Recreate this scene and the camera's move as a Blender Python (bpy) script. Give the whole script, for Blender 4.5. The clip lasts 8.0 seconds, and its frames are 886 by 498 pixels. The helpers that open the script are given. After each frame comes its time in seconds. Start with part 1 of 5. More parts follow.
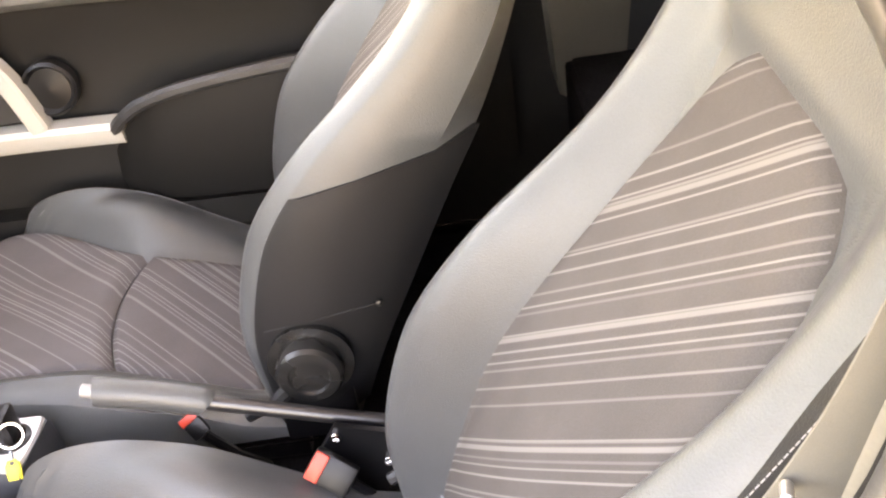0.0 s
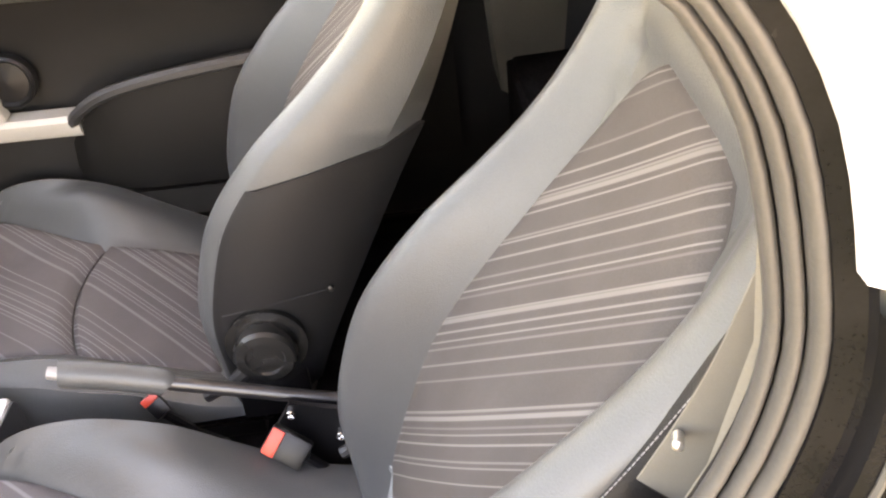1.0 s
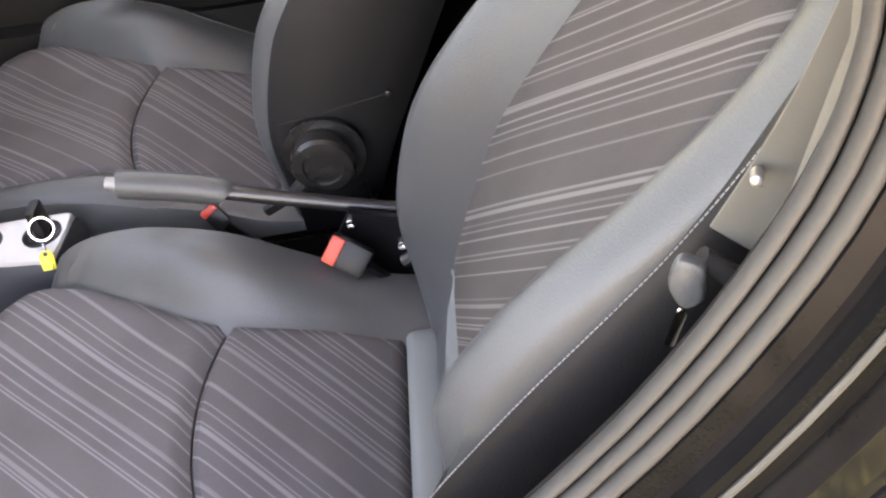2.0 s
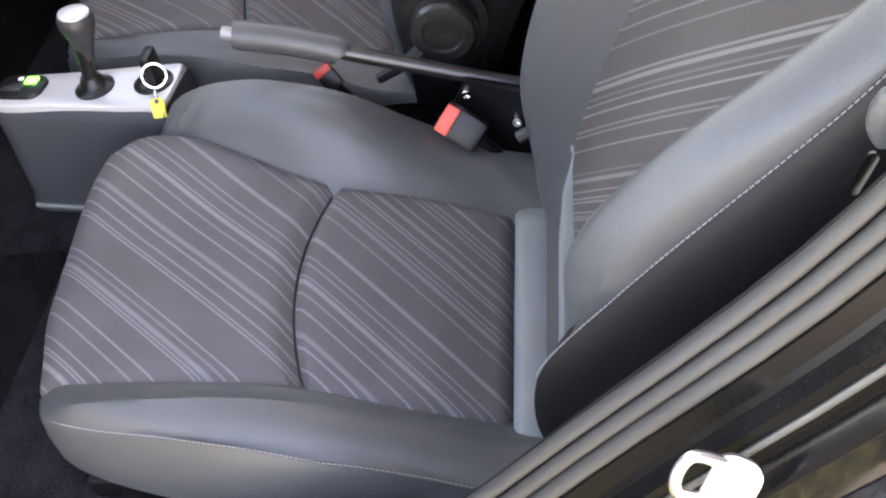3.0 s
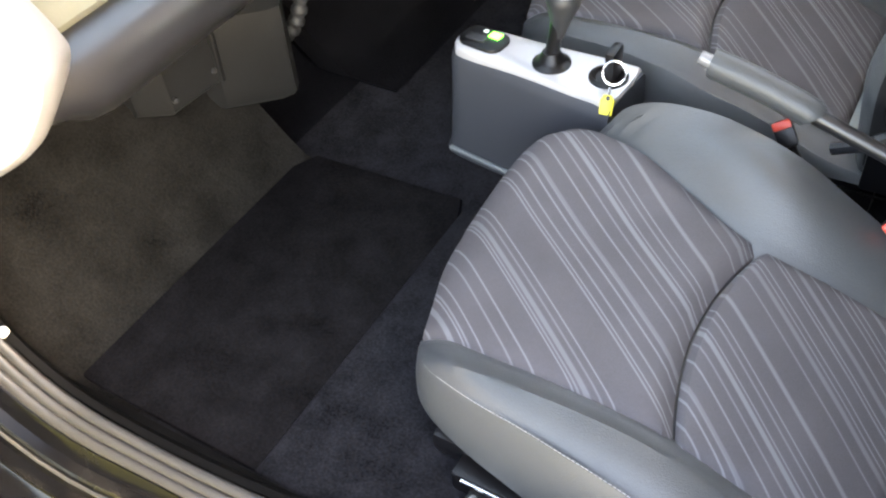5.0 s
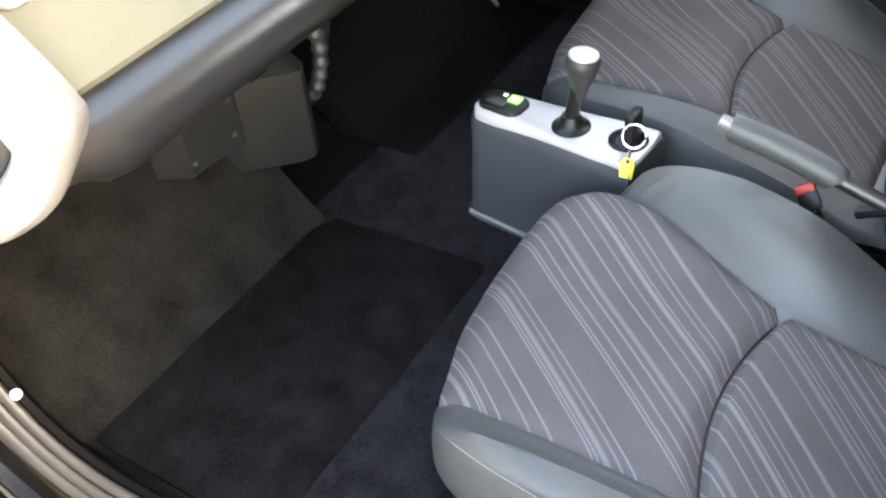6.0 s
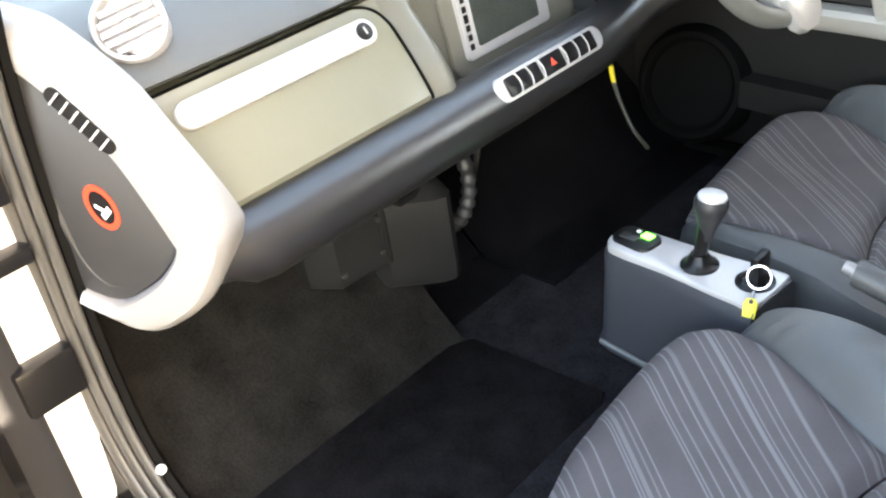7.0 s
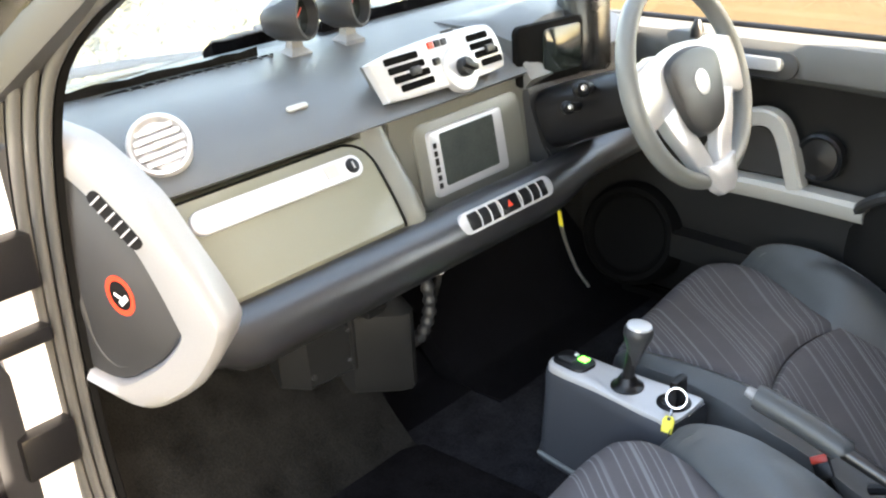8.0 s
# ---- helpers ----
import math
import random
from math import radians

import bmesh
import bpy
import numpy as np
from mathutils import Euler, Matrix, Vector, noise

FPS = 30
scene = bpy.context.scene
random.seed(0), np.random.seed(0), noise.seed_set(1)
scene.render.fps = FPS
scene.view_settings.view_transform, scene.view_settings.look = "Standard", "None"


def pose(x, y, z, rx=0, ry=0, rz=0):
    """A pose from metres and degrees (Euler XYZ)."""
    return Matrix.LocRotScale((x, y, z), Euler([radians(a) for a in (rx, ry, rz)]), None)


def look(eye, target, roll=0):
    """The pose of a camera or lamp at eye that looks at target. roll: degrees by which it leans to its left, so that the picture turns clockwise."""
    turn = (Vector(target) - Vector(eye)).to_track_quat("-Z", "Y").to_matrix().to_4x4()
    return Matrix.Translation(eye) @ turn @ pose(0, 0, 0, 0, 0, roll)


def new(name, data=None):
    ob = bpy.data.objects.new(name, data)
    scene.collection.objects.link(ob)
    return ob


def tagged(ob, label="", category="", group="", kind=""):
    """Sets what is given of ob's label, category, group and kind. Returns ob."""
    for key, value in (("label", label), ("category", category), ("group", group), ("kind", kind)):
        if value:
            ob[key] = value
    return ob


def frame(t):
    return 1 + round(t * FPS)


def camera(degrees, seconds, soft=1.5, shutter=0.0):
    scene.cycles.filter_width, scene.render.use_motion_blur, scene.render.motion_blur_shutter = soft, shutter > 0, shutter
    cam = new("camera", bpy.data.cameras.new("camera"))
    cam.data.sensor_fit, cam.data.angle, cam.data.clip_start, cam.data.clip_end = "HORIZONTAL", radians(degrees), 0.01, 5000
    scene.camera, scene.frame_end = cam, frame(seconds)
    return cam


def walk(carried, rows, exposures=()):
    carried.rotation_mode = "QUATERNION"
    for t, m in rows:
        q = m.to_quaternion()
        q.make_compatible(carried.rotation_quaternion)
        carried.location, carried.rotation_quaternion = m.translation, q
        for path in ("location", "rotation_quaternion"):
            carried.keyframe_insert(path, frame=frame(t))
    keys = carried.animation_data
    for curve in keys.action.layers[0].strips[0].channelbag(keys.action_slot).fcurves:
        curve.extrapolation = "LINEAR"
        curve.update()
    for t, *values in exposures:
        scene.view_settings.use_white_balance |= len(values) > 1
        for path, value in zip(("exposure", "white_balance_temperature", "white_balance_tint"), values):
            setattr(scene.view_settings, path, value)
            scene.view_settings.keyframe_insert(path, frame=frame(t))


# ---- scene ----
cam = camera(48.0, 8.0, 2.2)
PATH = [
    (0, (0.124, -0.881, 1.46), (0.04, 0.777, 0.345), -9.1),
    (0.5, (0.117, -0.936, 1.505), (0.095, 0.716, 0.377), -8.3),
    (1, (0.128, -0.95, 1.507), (0.144, 0.689, 0.36), -7.3),
    (1.5, (0.13, -0.95, 1.472), (0.058, 0.609, 0.222), -9.6),
    (3, (0.07, -0.971, 1.368), (-0.243, 0.389, -0.064), -12.0),
    (3.5, (0.01, -0.964, 1.36), (-0.44, 0.346, -0.083), -8.5),
    (4, (-0.04, -0.958, 1.387), (-0.619, 0.275, -0.077), -5.5),
    (4.5, (-0.071, -0.957, 1.422), (-0.755, 0.226, -0.038), -5.4),
    (5, (-0.085, -0.968, 1.417), (-0.889, 0.198, 0.004), -5.8),
    (6.5, (-0.08, -0.954, 1.403), (-1.088, 0.27, 0.185), -9.1),
    (7, (0.017, -0.971, 1.424), (-1.236, 0.179, 0.372), -9.0),
    (7.5, (0.082, -1.021, 1.466), (-1.212, 0.239, 0.607), -5.0),
    (8, (0.133, -1.122, 1.489), (-1.116, 0.211, 0.674), -3.1),
]
walk(cam, [(t, look(eye, target, roll)) for t, eye, target, roll in PATH], [(0.0, 5.3, 12200, 30), (1.5, 4.65, 11200, 28), (3.0, 4.35, 9300, 26), (4.0, 4.25, 9200, 20), (5.0, 4.7, 9500, 17), (7.0, 4.35, 8600, 14), (8.0, 4.0, 8500, 14)])

# ---- world, sun ----
SUN_DIR = Vector((0.87, 0.03, 0.45)).normalized()
world = bpy.data.worlds.new("sky")
scene.world = world
world.use_nodes = True
wn = world.node_tree.nodes
sky = wn.new("ShaderNodeTexSky")
sky.sky_type = "NISHITA"
sky.sun_disc = False
sky.sun_elevation = math.asin(SUN_DIR.z)
sky.sun_rotation = math.atan2(SUN_DIR.x, SUN_DIR.y)
sky.air_density, sky.dust_density = 1.0, 1.5
wn["Background"].inputs["Strength"].default_value = 0.14
world.node_tree.links.new(sky.outputs[0], wn["Background"].inputs[0])
sun_data = bpy.data.lights.new("sun", "SUN")
sun_data.energy, sun_data.angle, sun_data.color = 4.5, radians(0.55), (1.0, 0.94, 0.84)
sun = new("sun", sun_data)
sun.matrix_world = look(SUN_DIR * 20, (0, 0, 0))


# ---- materials ----
def mat(name, base, rough=0.5, metal=0.0, spec=0.5, var=0.12, grain=0.0, grain_scale=400.0, stain_scale=9.0, coat=0.0, rough_var=0.04):
    """A surface with two scales of variation and a fine relief."""
    m = bpy.data.materials.new(name)
    m.use_nodes = True
    nt = m.node_tree
    b = nt.nodes["Principled BSDF"]
    co = nt.nodes.new("ShaderNodeTexCoord")
    n1 = nt.nodes.new("ShaderNodeTexNoise")
    n1.inputs["Scale"].default_value, n1.inputs["Detail"].default_value = stain_scale, 5
    n2 = nt.nodes.new("ShaderNodeTexNoise")
    n2.inputs["Scale"].default_value, n2.inputs["Detail"].default_value = grain_scale, 2
    for n in (n1, n2):
        nt.links.new(co.outputs["Object"], n.inputs["Vector"])
    add = nt.nodes.new("ShaderNodeMath")
    add.operation = "ADD"
    nt.links.new(n1.outputs[0], add.inputs[0])
    nt.links.new(n2.outputs[0], add.inputs[1])
    rg = nt.nodes.new("ShaderNodeMapRange")
    rg.inputs["From Min"].default_value, rg.inputs["From Max"].default_value = 0.6, 1.4
    rg.inputs["To Min"].default_value, rg.inputs["To Max"].default_value = 1 - var, 1 + var
    nt.links.new(add.outputs[0], rg.inputs["Value"])
    mul = nt.nodes.new("ShaderNodeVectorMath")
    mul.operation = "SCALE"
    mul.inputs[0].default_value = base
    nt.links.new(rg.outputs[0], mul.inputs["Scale"])
    nt.links.new(mul.outputs[0], b.inputs["Base Color"])
    rr = nt.nodes.new("ShaderNodeMapRange")
    rr.inputs["From Min"].default_value, rr.inputs["From Max"].default_value = 0.3, 0.7
    rr.inputs["To Min"].default_value, rr.inputs["To Max"].default_value = max(0.02, rough - rough_var), min(1, rough + rough_var)
    nt.links.new(n1.outputs[0], rr.inputs["Value"])
    nt.links.new(rr.outputs[0], b.inputs["Roughness"])
    b.inputs["Metallic"].default_value = metal
    b.inputs["Specular IOR Level"].default_value = spec
    b.inputs["Coat Weight"].default_value = coat
    if grain:
        bp = nt.nodes.new("ShaderNodeBump")
        bp.inputs["Strength"].default_value, bp.inputs["Distance"].default_value = grain, 0.0008
        nt.links.new(n2.outputs[0], bp.inputs["Height"])
        nt.links.new(bp.outputs[0], b.inputs["Normal"])
    return m


def cloth(name, base, line, turn, rows):
    """Woven seat cloth with uneven pale lines. The UV map is in metres; turn: the lines' angle to the map's u."""
    m = mat(name, base, 0.9, spec=0.2, var=0.16, grain=0.6, grain_scale=900, stain_scale=14)
    nt = m.node_tree
    b = nt.nodes["Principled BSDF"]
    uv = nt.nodes.new("ShaderNodeUVMap")
    rot = nt.nodes.new("ShaderNodeVectorRotate")
    rot.rotation_type = "Z_AXIS"
    rot.inputs["Angle"].default_value = radians(-turn)
    nt.links.new(uv.outputs[0], rot.inputs["Vector"])
    sep = nt.nodes.new("ShaderNodeSeparateXYZ")
    nt.links.new(rot.outputs[0], sep.inputs[0])

    def math_node(op, a, c):
        n = nt.nodes.new("ShaderNodeMath")
        n.operation = op
        for i, v in enumerate((a, c)):
            if isinstance(v, (int, float)):
                n.inputs[i].default_value = v
            else:
                nt.links.new(v, n.inputs[i])
        return n.outputs[0]

    total = None
    for pitch, shift, chance, wide in rows:
        s = math_node("ADD", math_node("DIVIDE", sep.outputs[1], pitch), shift)
        cell = math_node("FLOOR", s, 0)
        wnz = nt.nodes.new("ShaderNodeTexWhiteNoise")
        wnz.noise_dimensions = "1D"
        nt.links.new(cell, wnz.inputs["W"])
        off = math_node("ABSOLUTE", math_node("SUBTRACT", math_node("FRACT", s, 0), 0.5), 0)
        ramp = nt.nodes.new("ShaderNodeMapRange")
        ramp.inputs["From Min"].default_value, ramp.inputs["From Max"].default_value = wide, wide * 0.55
        nt.links.new(off, ramp.inputs["Value"])
        on = math_node("MULTIPLY", math_node("GREATER_THAN", wnz.outputs[0], chance), ramp.outputs[0])
        on = math_node("MULTIPLY", on, math_node("ADD", math_node("MULTIPLY", wnz.outputs[0], 0.7), 0.2))
        total = on if total is None else math_node("MAXIMUM", total, on)
    mix = nt.nodes.new("ShaderNodeMix")
    mix.data_type = "RGBA"
    src = b.inputs["Base Color"].links[0].from_socket
    nt.links.new(src, mix.inputs[6])
    mix.inputs[7].default_value = (line[0], line[1], line[2], 1)
    nt.links.new(total, mix.inputs[0])
    nt.links.new(mix.outputs[2], b.inputs["Base Color"])
    return m


def glass(name, tint=(0.9, 0.95, 0.93), rough=0.0):
    m = bpy.data.materials.new(name)
    m.use_nodes = True
    b = m.node_tree.nodes["Principled BSDF"]
    b.inputs["Base Color"].default_value = (*tint, 1)
    b.inputs["Transmission Weight"].default_value = 1.0
    b.inputs["Roughness"].default_value = rough
    b.inputs["IOR"].default_value = 1.45
    return m


M_CLOTH = cloth("seat_cloth", (0.088, 0.083, 0.088), (0.175, 0.176, 0.188), -40, ((0.0150, 0.0, 0.42, 0.095), (0.0068, 0.37, 0.70, 0.17), (0.047, 0.71, 0.45, 0.07)))
M_CLOTH_BACK = cloth("back_cloth", (0.083, 0.077, 0.074), (0.205, 0.196, 0.190), 0, ((0.0193, 0.2, 0.22, 0.090), (0.0094, 0.37, 0.72, 0.15), (0.0586, 0.71, 0.5, 0.06)))
M_LEATHER = mat("grey_leatherette", (0.062, 0.067, 0.070), 0.40, spec=0.58, var=0.10, grain=0.5, grain_scale=600, stain_scale=16, rough_var=0.02)
M_LEATHER_PALE = mat("pale_leatherette", (0.15, 0.172, 0.178), 0.45, var=0.07, grain=0.3, grain_scale=700)
M_LEATHER_DARK = mat("black_leatherette", (0.012, 0.012, 0.013), 0.50, spec=0.26, var=0.1, grain=0.4, grain_scale=600)
M_PIPE = mat("pale_stitching", (0.34, 0.34, 0.34), 0.6)
M_STACK = mat("grey_centre_panel", (0.160, 0.158, 0.134), 0.30, var=0.03, grain=0.0, rough_var=0.02)
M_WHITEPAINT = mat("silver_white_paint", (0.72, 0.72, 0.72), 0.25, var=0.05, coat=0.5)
M_VOID = mat("matt_black", (0.002, 0.002, 0.002), 0.8, spec=0.1, var=0.05)
M_EDGE = mat("grey_door_edge", (0.017, 0.018, 0.021), 0.45, var=0.05)
M_BLACK = mat("black_plastic", (0.006, 0.006, 0.007), 0.35, spec=0.35, grain=0.2)
M_DARK = mat("charcoal_plastic", (0.026, 0.027, 0.029), 0.45, grain=0.4, grain_scale=900)
M_DASH = mat("slate_dashboard", (0.090, 0.093, 0.093), 0.38, var=0.08, grain=0.5, grain_scale=1100)
M_CONSOLE = mat("blue_grey_console", (0.040, 0.045, 0.054), 0.5, spec=0.35, var=0.10, grain=0.5, grain_scale=900)
M_WHEEL = mat("black_satin_plastic", (0.012, 0.012, 0.012), 0.26, spec=0.6, var=0.1, grain=0.1)
M_HEATER = mat("dark_heater_plastic", (0.0125, 0.013, 0.0135), 0.40, spec=0.35, var=0.2, grain=0.3, stain_scale=30)
M_BAR = mat("charcoal_bar", (0.016, 0.016, 0.018), 0.33, spec=0.9, var=0.05, grain=0.0, rough_var=0.02)
M_GLOVE = mat("olive_grey_panel", (0.185, 0.185, 0.142), 0.20, var=0.03, grain=0.0, coat=0.3, rough_var=0.02)
_nt = M_GLOVE.node_tree
_wave = _nt.nodes.new("ShaderNodeTexNoise")
_wave.inputs["Scale"].default_value, _wave.inputs["Detail"].default_value = 6.0, 1.0
_dent = _nt.nodes.new("ShaderNodeBump")
_dent.inputs["Strength"].default_value, _dent.inputs["Distance"].default_value = 0.16, 0.010
_nt.links.new(_wave.outputs[0], _dent.inputs["Height"])
_nt.links.new(_dent.outputs[0], _nt.nodes["Principled BSDF"].inputs["Normal"])
M_SILVER = mat("silver_plastic", (0.52, 0.52, 0.53), 0.33, metal=0.30, var=0.04, grain=0.1)
M_CAP = mat("satin_silver_trim", (0.28, 0.28, 0.282), 0.36, metal=0.25, var=0.04, grain=0.1)
M_GREYTRIM = mat("grey_trim", (0.42, 0.41, 0.38), 0.4, metal=0.1, var=0.05)
M_CHROME = mat("chrome", (0.8, 0.8, 0.8), 0.12, metal=1.0, var=0.03, rough_var=0.05)
M_STEEL = mat("worn_steel", (0.62, 0.6, 0.58), 0.3, metal=0.9, var=0.15)
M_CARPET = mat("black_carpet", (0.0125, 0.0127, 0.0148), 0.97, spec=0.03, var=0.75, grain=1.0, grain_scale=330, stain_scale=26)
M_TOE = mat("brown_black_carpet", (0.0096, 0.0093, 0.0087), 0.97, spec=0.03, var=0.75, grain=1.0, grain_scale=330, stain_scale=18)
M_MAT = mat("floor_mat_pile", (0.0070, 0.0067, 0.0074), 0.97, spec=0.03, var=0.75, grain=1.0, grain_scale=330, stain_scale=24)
# darker copy of the footwell carpet: shade under the dashboard put into its colour
M_CARPET_SHADE = mat("shade_black_carpet", (0.0042, 0.0042, 0.0050), 0.97, spec=0.03, var=0.6, grain=1.0, grain_scale=330, stain_scale=20)
M_SEAL = mat("rubber_seal", (0.052, 0.051, 0.048), 0.40, spec=0.35, var=0.12, grain=0.2)
M_JAMB = mat("jamb_paint", (0.10, 0.098, 0.088), 0.3, metal=0.3, var=0.08)
M_JAMBPAINT = mat("black_jamb_paint", (0.006, 0.006, 0.0065), 0.20, spec=0.15, var=0.3, stain_scale=20, rough_var=0.1)
M_PAINT = mat("black_gloss_paint", (0.008, 0.008, 0.009), 0.10, spec=0.5, var=0.2, coat=0.3, stain_scale=5, rough_var=0.06)
M_RED = mat("red_plastic", (0.75, 0.06, 0.03), 0.35, var=0.05)
M_WHITE = mat("white_print", (0.8, 0.8, 0.78), 0.5, var=0.03)
M_YELLOW = mat("yellow_tag", (0.75, 0.66, 0.06), 0.45, var=0.06)
M_RIM = mat("grey_leather_rim", (0.15, 0.155, 0.15), 0.4, var=0.08, grain=0.3, grain_scale=800)
M_WEB = mat("beige_webbing", (0.13, 0.122, 0.104), 0.75, var=0.12, grain=0.15, grain_scale=1500, stain_scale=20)
M_LINER = mat("beige_lining", (0.125, 0.118, 0.100), 0.48, var=0.10, grain=0.25, stain_scale=14)
M_DOOR = mat("slate_door_card", (0.0085, 0.0082, 0.0080), 0.55, spec=0.22, var=0.1, grain=0.5, grain_scale=900)
M_LCD = mat("grey_display_glass", (0.045, 0.052, 0.048), 0.22, var=0.25, stain_scale=25)
M_SCREEN = mat("dark_screen", (0.012, 0.016, 0.015), 0.12, var=0.1, rough_var=0.04)
M_ROAD = mat("pale_gravel_ground", (0.33, 0.32, 0.295), 0.95, spec=0.2, var=0.3, grain=1.0, grain_scale=60, stain_scale=0.6)
M_GRASS = mat("dry_grass", (0.075, 0.085, 0.030), 0.95, spec=0.2, var=0.5, grain=1.0, grain_scale=40, stain_scale=1.3)
M_FIELD = mat("dry_brown_field", (0.062, 0.044, 0.024), 0.95, spec=0.1, var=0.35, grain=1.0, grain_scale=30, stain_scale=0.8)
M_LEAF = mat("hedge_leaf", (0.17, 0.175, 0.115), 0.6, var=0.2, stain_scale=3)
# translucent, to let sky light fill the cabin from above
M_BLIND = bpy.data.materials.new("translucent_blind")
M_BLIND.use_nodes = True
_nt = M_BLIND.node_tree
_tr = _nt.nodes.new("ShaderNodeBsdfTranslucent")
_tr.inputs["Color"].default_value = (0.36, 0.37, 0.40, 1)
_df = _nt.nodes.new("ShaderNodeBsdfDiffuse")
_df.inputs["Color"].default_value = (0.60, 0.57, 0.50, 1)
_mx = _nt.nodes.new("ShaderNodeMixShader")
_mx.inputs[0].default_value = 0.35
_nt.links.new(_tr.outputs[0], _mx.inputs[1])
_nt.links.new(_df.outputs[0], _mx.inputs[2])
_nt.links.new(_mx.outputs[0], _nt.nodes["Material Output"].inputs["Surface"])
M_GLASS = glass("clear_glass")
# translucent share imitates the haze of reflections and pales the view through the windscreen
M_HAZY = glass("hazy_windscreen_glass")
_nt = M_HAZY.node_tree
_tr = _nt.nodes.new("ShaderNodeBsdfTranslucent")
_tr.inputs["Color"].default_value = (0.80, 0.82, 0.78, 1)
_mx = _nt.nodes.new("ShaderNodeMixShader")
_mx.inputs[0].default_value = 0.07
_nt.links.new(_nt.nodes["Principled BSDF"].outputs[0], _mx.inputs[1])
_nt.links.new(_tr.outputs[0], _mx.inputs[2])
_nt.links.new(_mx.outputs[0], _nt.nodes["Material Output"].inputs["Surface"])
# tint added to block the sun from behind, not the window's own colour
M_SUNSTOP = glass("sun_blocking_glass", (0.10, 0.11, 0.11))
M_GREEN = bpy.data.materials.new("green_led")
M_GREEN.use_nodes = True
M_GREEN.node_tree.nodes["Principled BSDF"].inputs["Base Color"].default_value = (0.03, 0.6, 0.05, 1)
M_GREEN.node_tree.nodes["Principled BSDF"].inputs["Emission Color"].default_value = (0.05, 0.9, 0.08, 1)
M_GREEN.node_tree.nodes["Principled BSDF"].inputs["Emission Strength"].default_value = 0.7


# ---- mesh helpers ----
def lerp_curve(table, x):
    """Smoothly interpolated value from a short table of (x, value)."""
    if x <= table[0][0]:
        return table[0][1]
    for i in range(len(table) - 1):
        (x0, v0), (x1, v1) = table[i], table[i + 1]
        if x <= x1:
            a = table[i - 1] if i else (2 * x0 - x1, 2 * v0 - v1)
            d = table[i + 2] if i + 2 < len(table) else (2 * x1 - x0, 2 * v1 - v0)
            h = x1 - x0
            m0, m1 = (v1 - a[1]) / (x1 - a[0]) * h, (d[1] - v0) / (d[0] - x0) * h
            s = (x - x0) / h
            return (2 * s**3 - 3 * s**2 + 1) * v0 + (s**3 - 2 * s**2 + s) * m0 + (3 * s**2 - 2 * s**3) * v1 + (s**3 - s**2) * m1
    return table[-1][1]


def smooth_step(a, b, x):
    s = min(1, max(0, (x - a) / (b - a)))
    return s * s * (3 - 2 * s)


def empty(name, at=(0, 0, 0)):
    ob = new(name)
    ob.location = at
    ob.empty_display_size = 0.05
    return ob


def part(name, bm, material, parent=None, label="", smooth=True, uv=None):
    """One mesh object from a bmesh whose coordinates are the world's."""
    bmesh.ops.recalc_face_normals(bm, faces=bm.faces)
    me = bpy.data.meshes.new(name)
    bm.to_mesh(me)
    bm.free()
    me.materials.append(material)
    if smooth:
        me.polygons.foreach_set("use_smooth", [True] * len(me.polygons))
        me.set_sharp_from_angle(angle=radians(38))
    ob = new(name, me)
    if parent is not None:
        ob.parent = parent
        base, up = Vector((0, 0, 0)), parent
        while up is not None:
            base += up.location
            up = up.parent
        me.transform(Matrix.Translation(-base))
    if label:
        tagged(ob, label)
    return ob


def box(bm, c, size, bevel=0.0, m=None, seg=2):
    g = bmesh.ops.create_cube(bm, size=1, matrix=(m or Matrix()) @ Matrix.Translation(c) @ Matrix.Diagonal((*size, 1)))
    if bevel:
        es = list({e for v in g["verts"] for e in v.link_edges})
        bmesh.ops.bevel(bm, geom=es, offset=bevel, segments=seg, affect="EDGES", profile=0.6)
    return bm


def B():
    return bmesh.new()


def rings(bm, loops, cap=True, closed=True):
    """Faces between successive rings of points."""
    vs = [[bm.verts.new(p) for p in ring] for ring in loops]
    n = len(vs[0])
    for a, b in zip(vs, vs[1:]):
        for i in range(n if closed else n - 1):
            j = (i + 1) % n
            bm.faces.new((a[i], a[j], b[j], b[i]))
    if cap and closed:
        bm.faces.new(vs[0][::-1])
        bm.faces.new(vs[-1])
    return vs


def tube(bm, pts, r, n=10, cap=True):
    """A round bar along points; r is a number or one for each point."""
    pts = [Vector(p) for p in pts]
    rad = r if isinstance(r, (list, tuple)) else [r] * len(pts)
    loops, up = [], None
    for i, p in enumerate(pts):
        d = (pts[min(i + 1, len(pts) - 1)] - pts[max(i - 1, 0)]).normalized()
        if up is None:
            up = d.orthogonal().normalized()
        up = (up - d * up.dot(d)).normalized()
        side = d.cross(up)
        loops.append([p + rad[i] * (math.cos(a) * up + math.sin(a) * side) for a in (2 * math.pi * k / n for k in range(n))])
    rings(bm, loops, cap)
    return bm


def lathe(bm, m, profile, n=28):
    """A turned form about the z axis of m; profile: (radius, height) pairs."""
    loops = [[m @ Vector((r * math.cos(2 * math.pi * k / n), r * math.sin(2 * math.pi * k / n), h)) for k in range(n)] for r, h in profile]
    rings(bm, loops)
    return bm


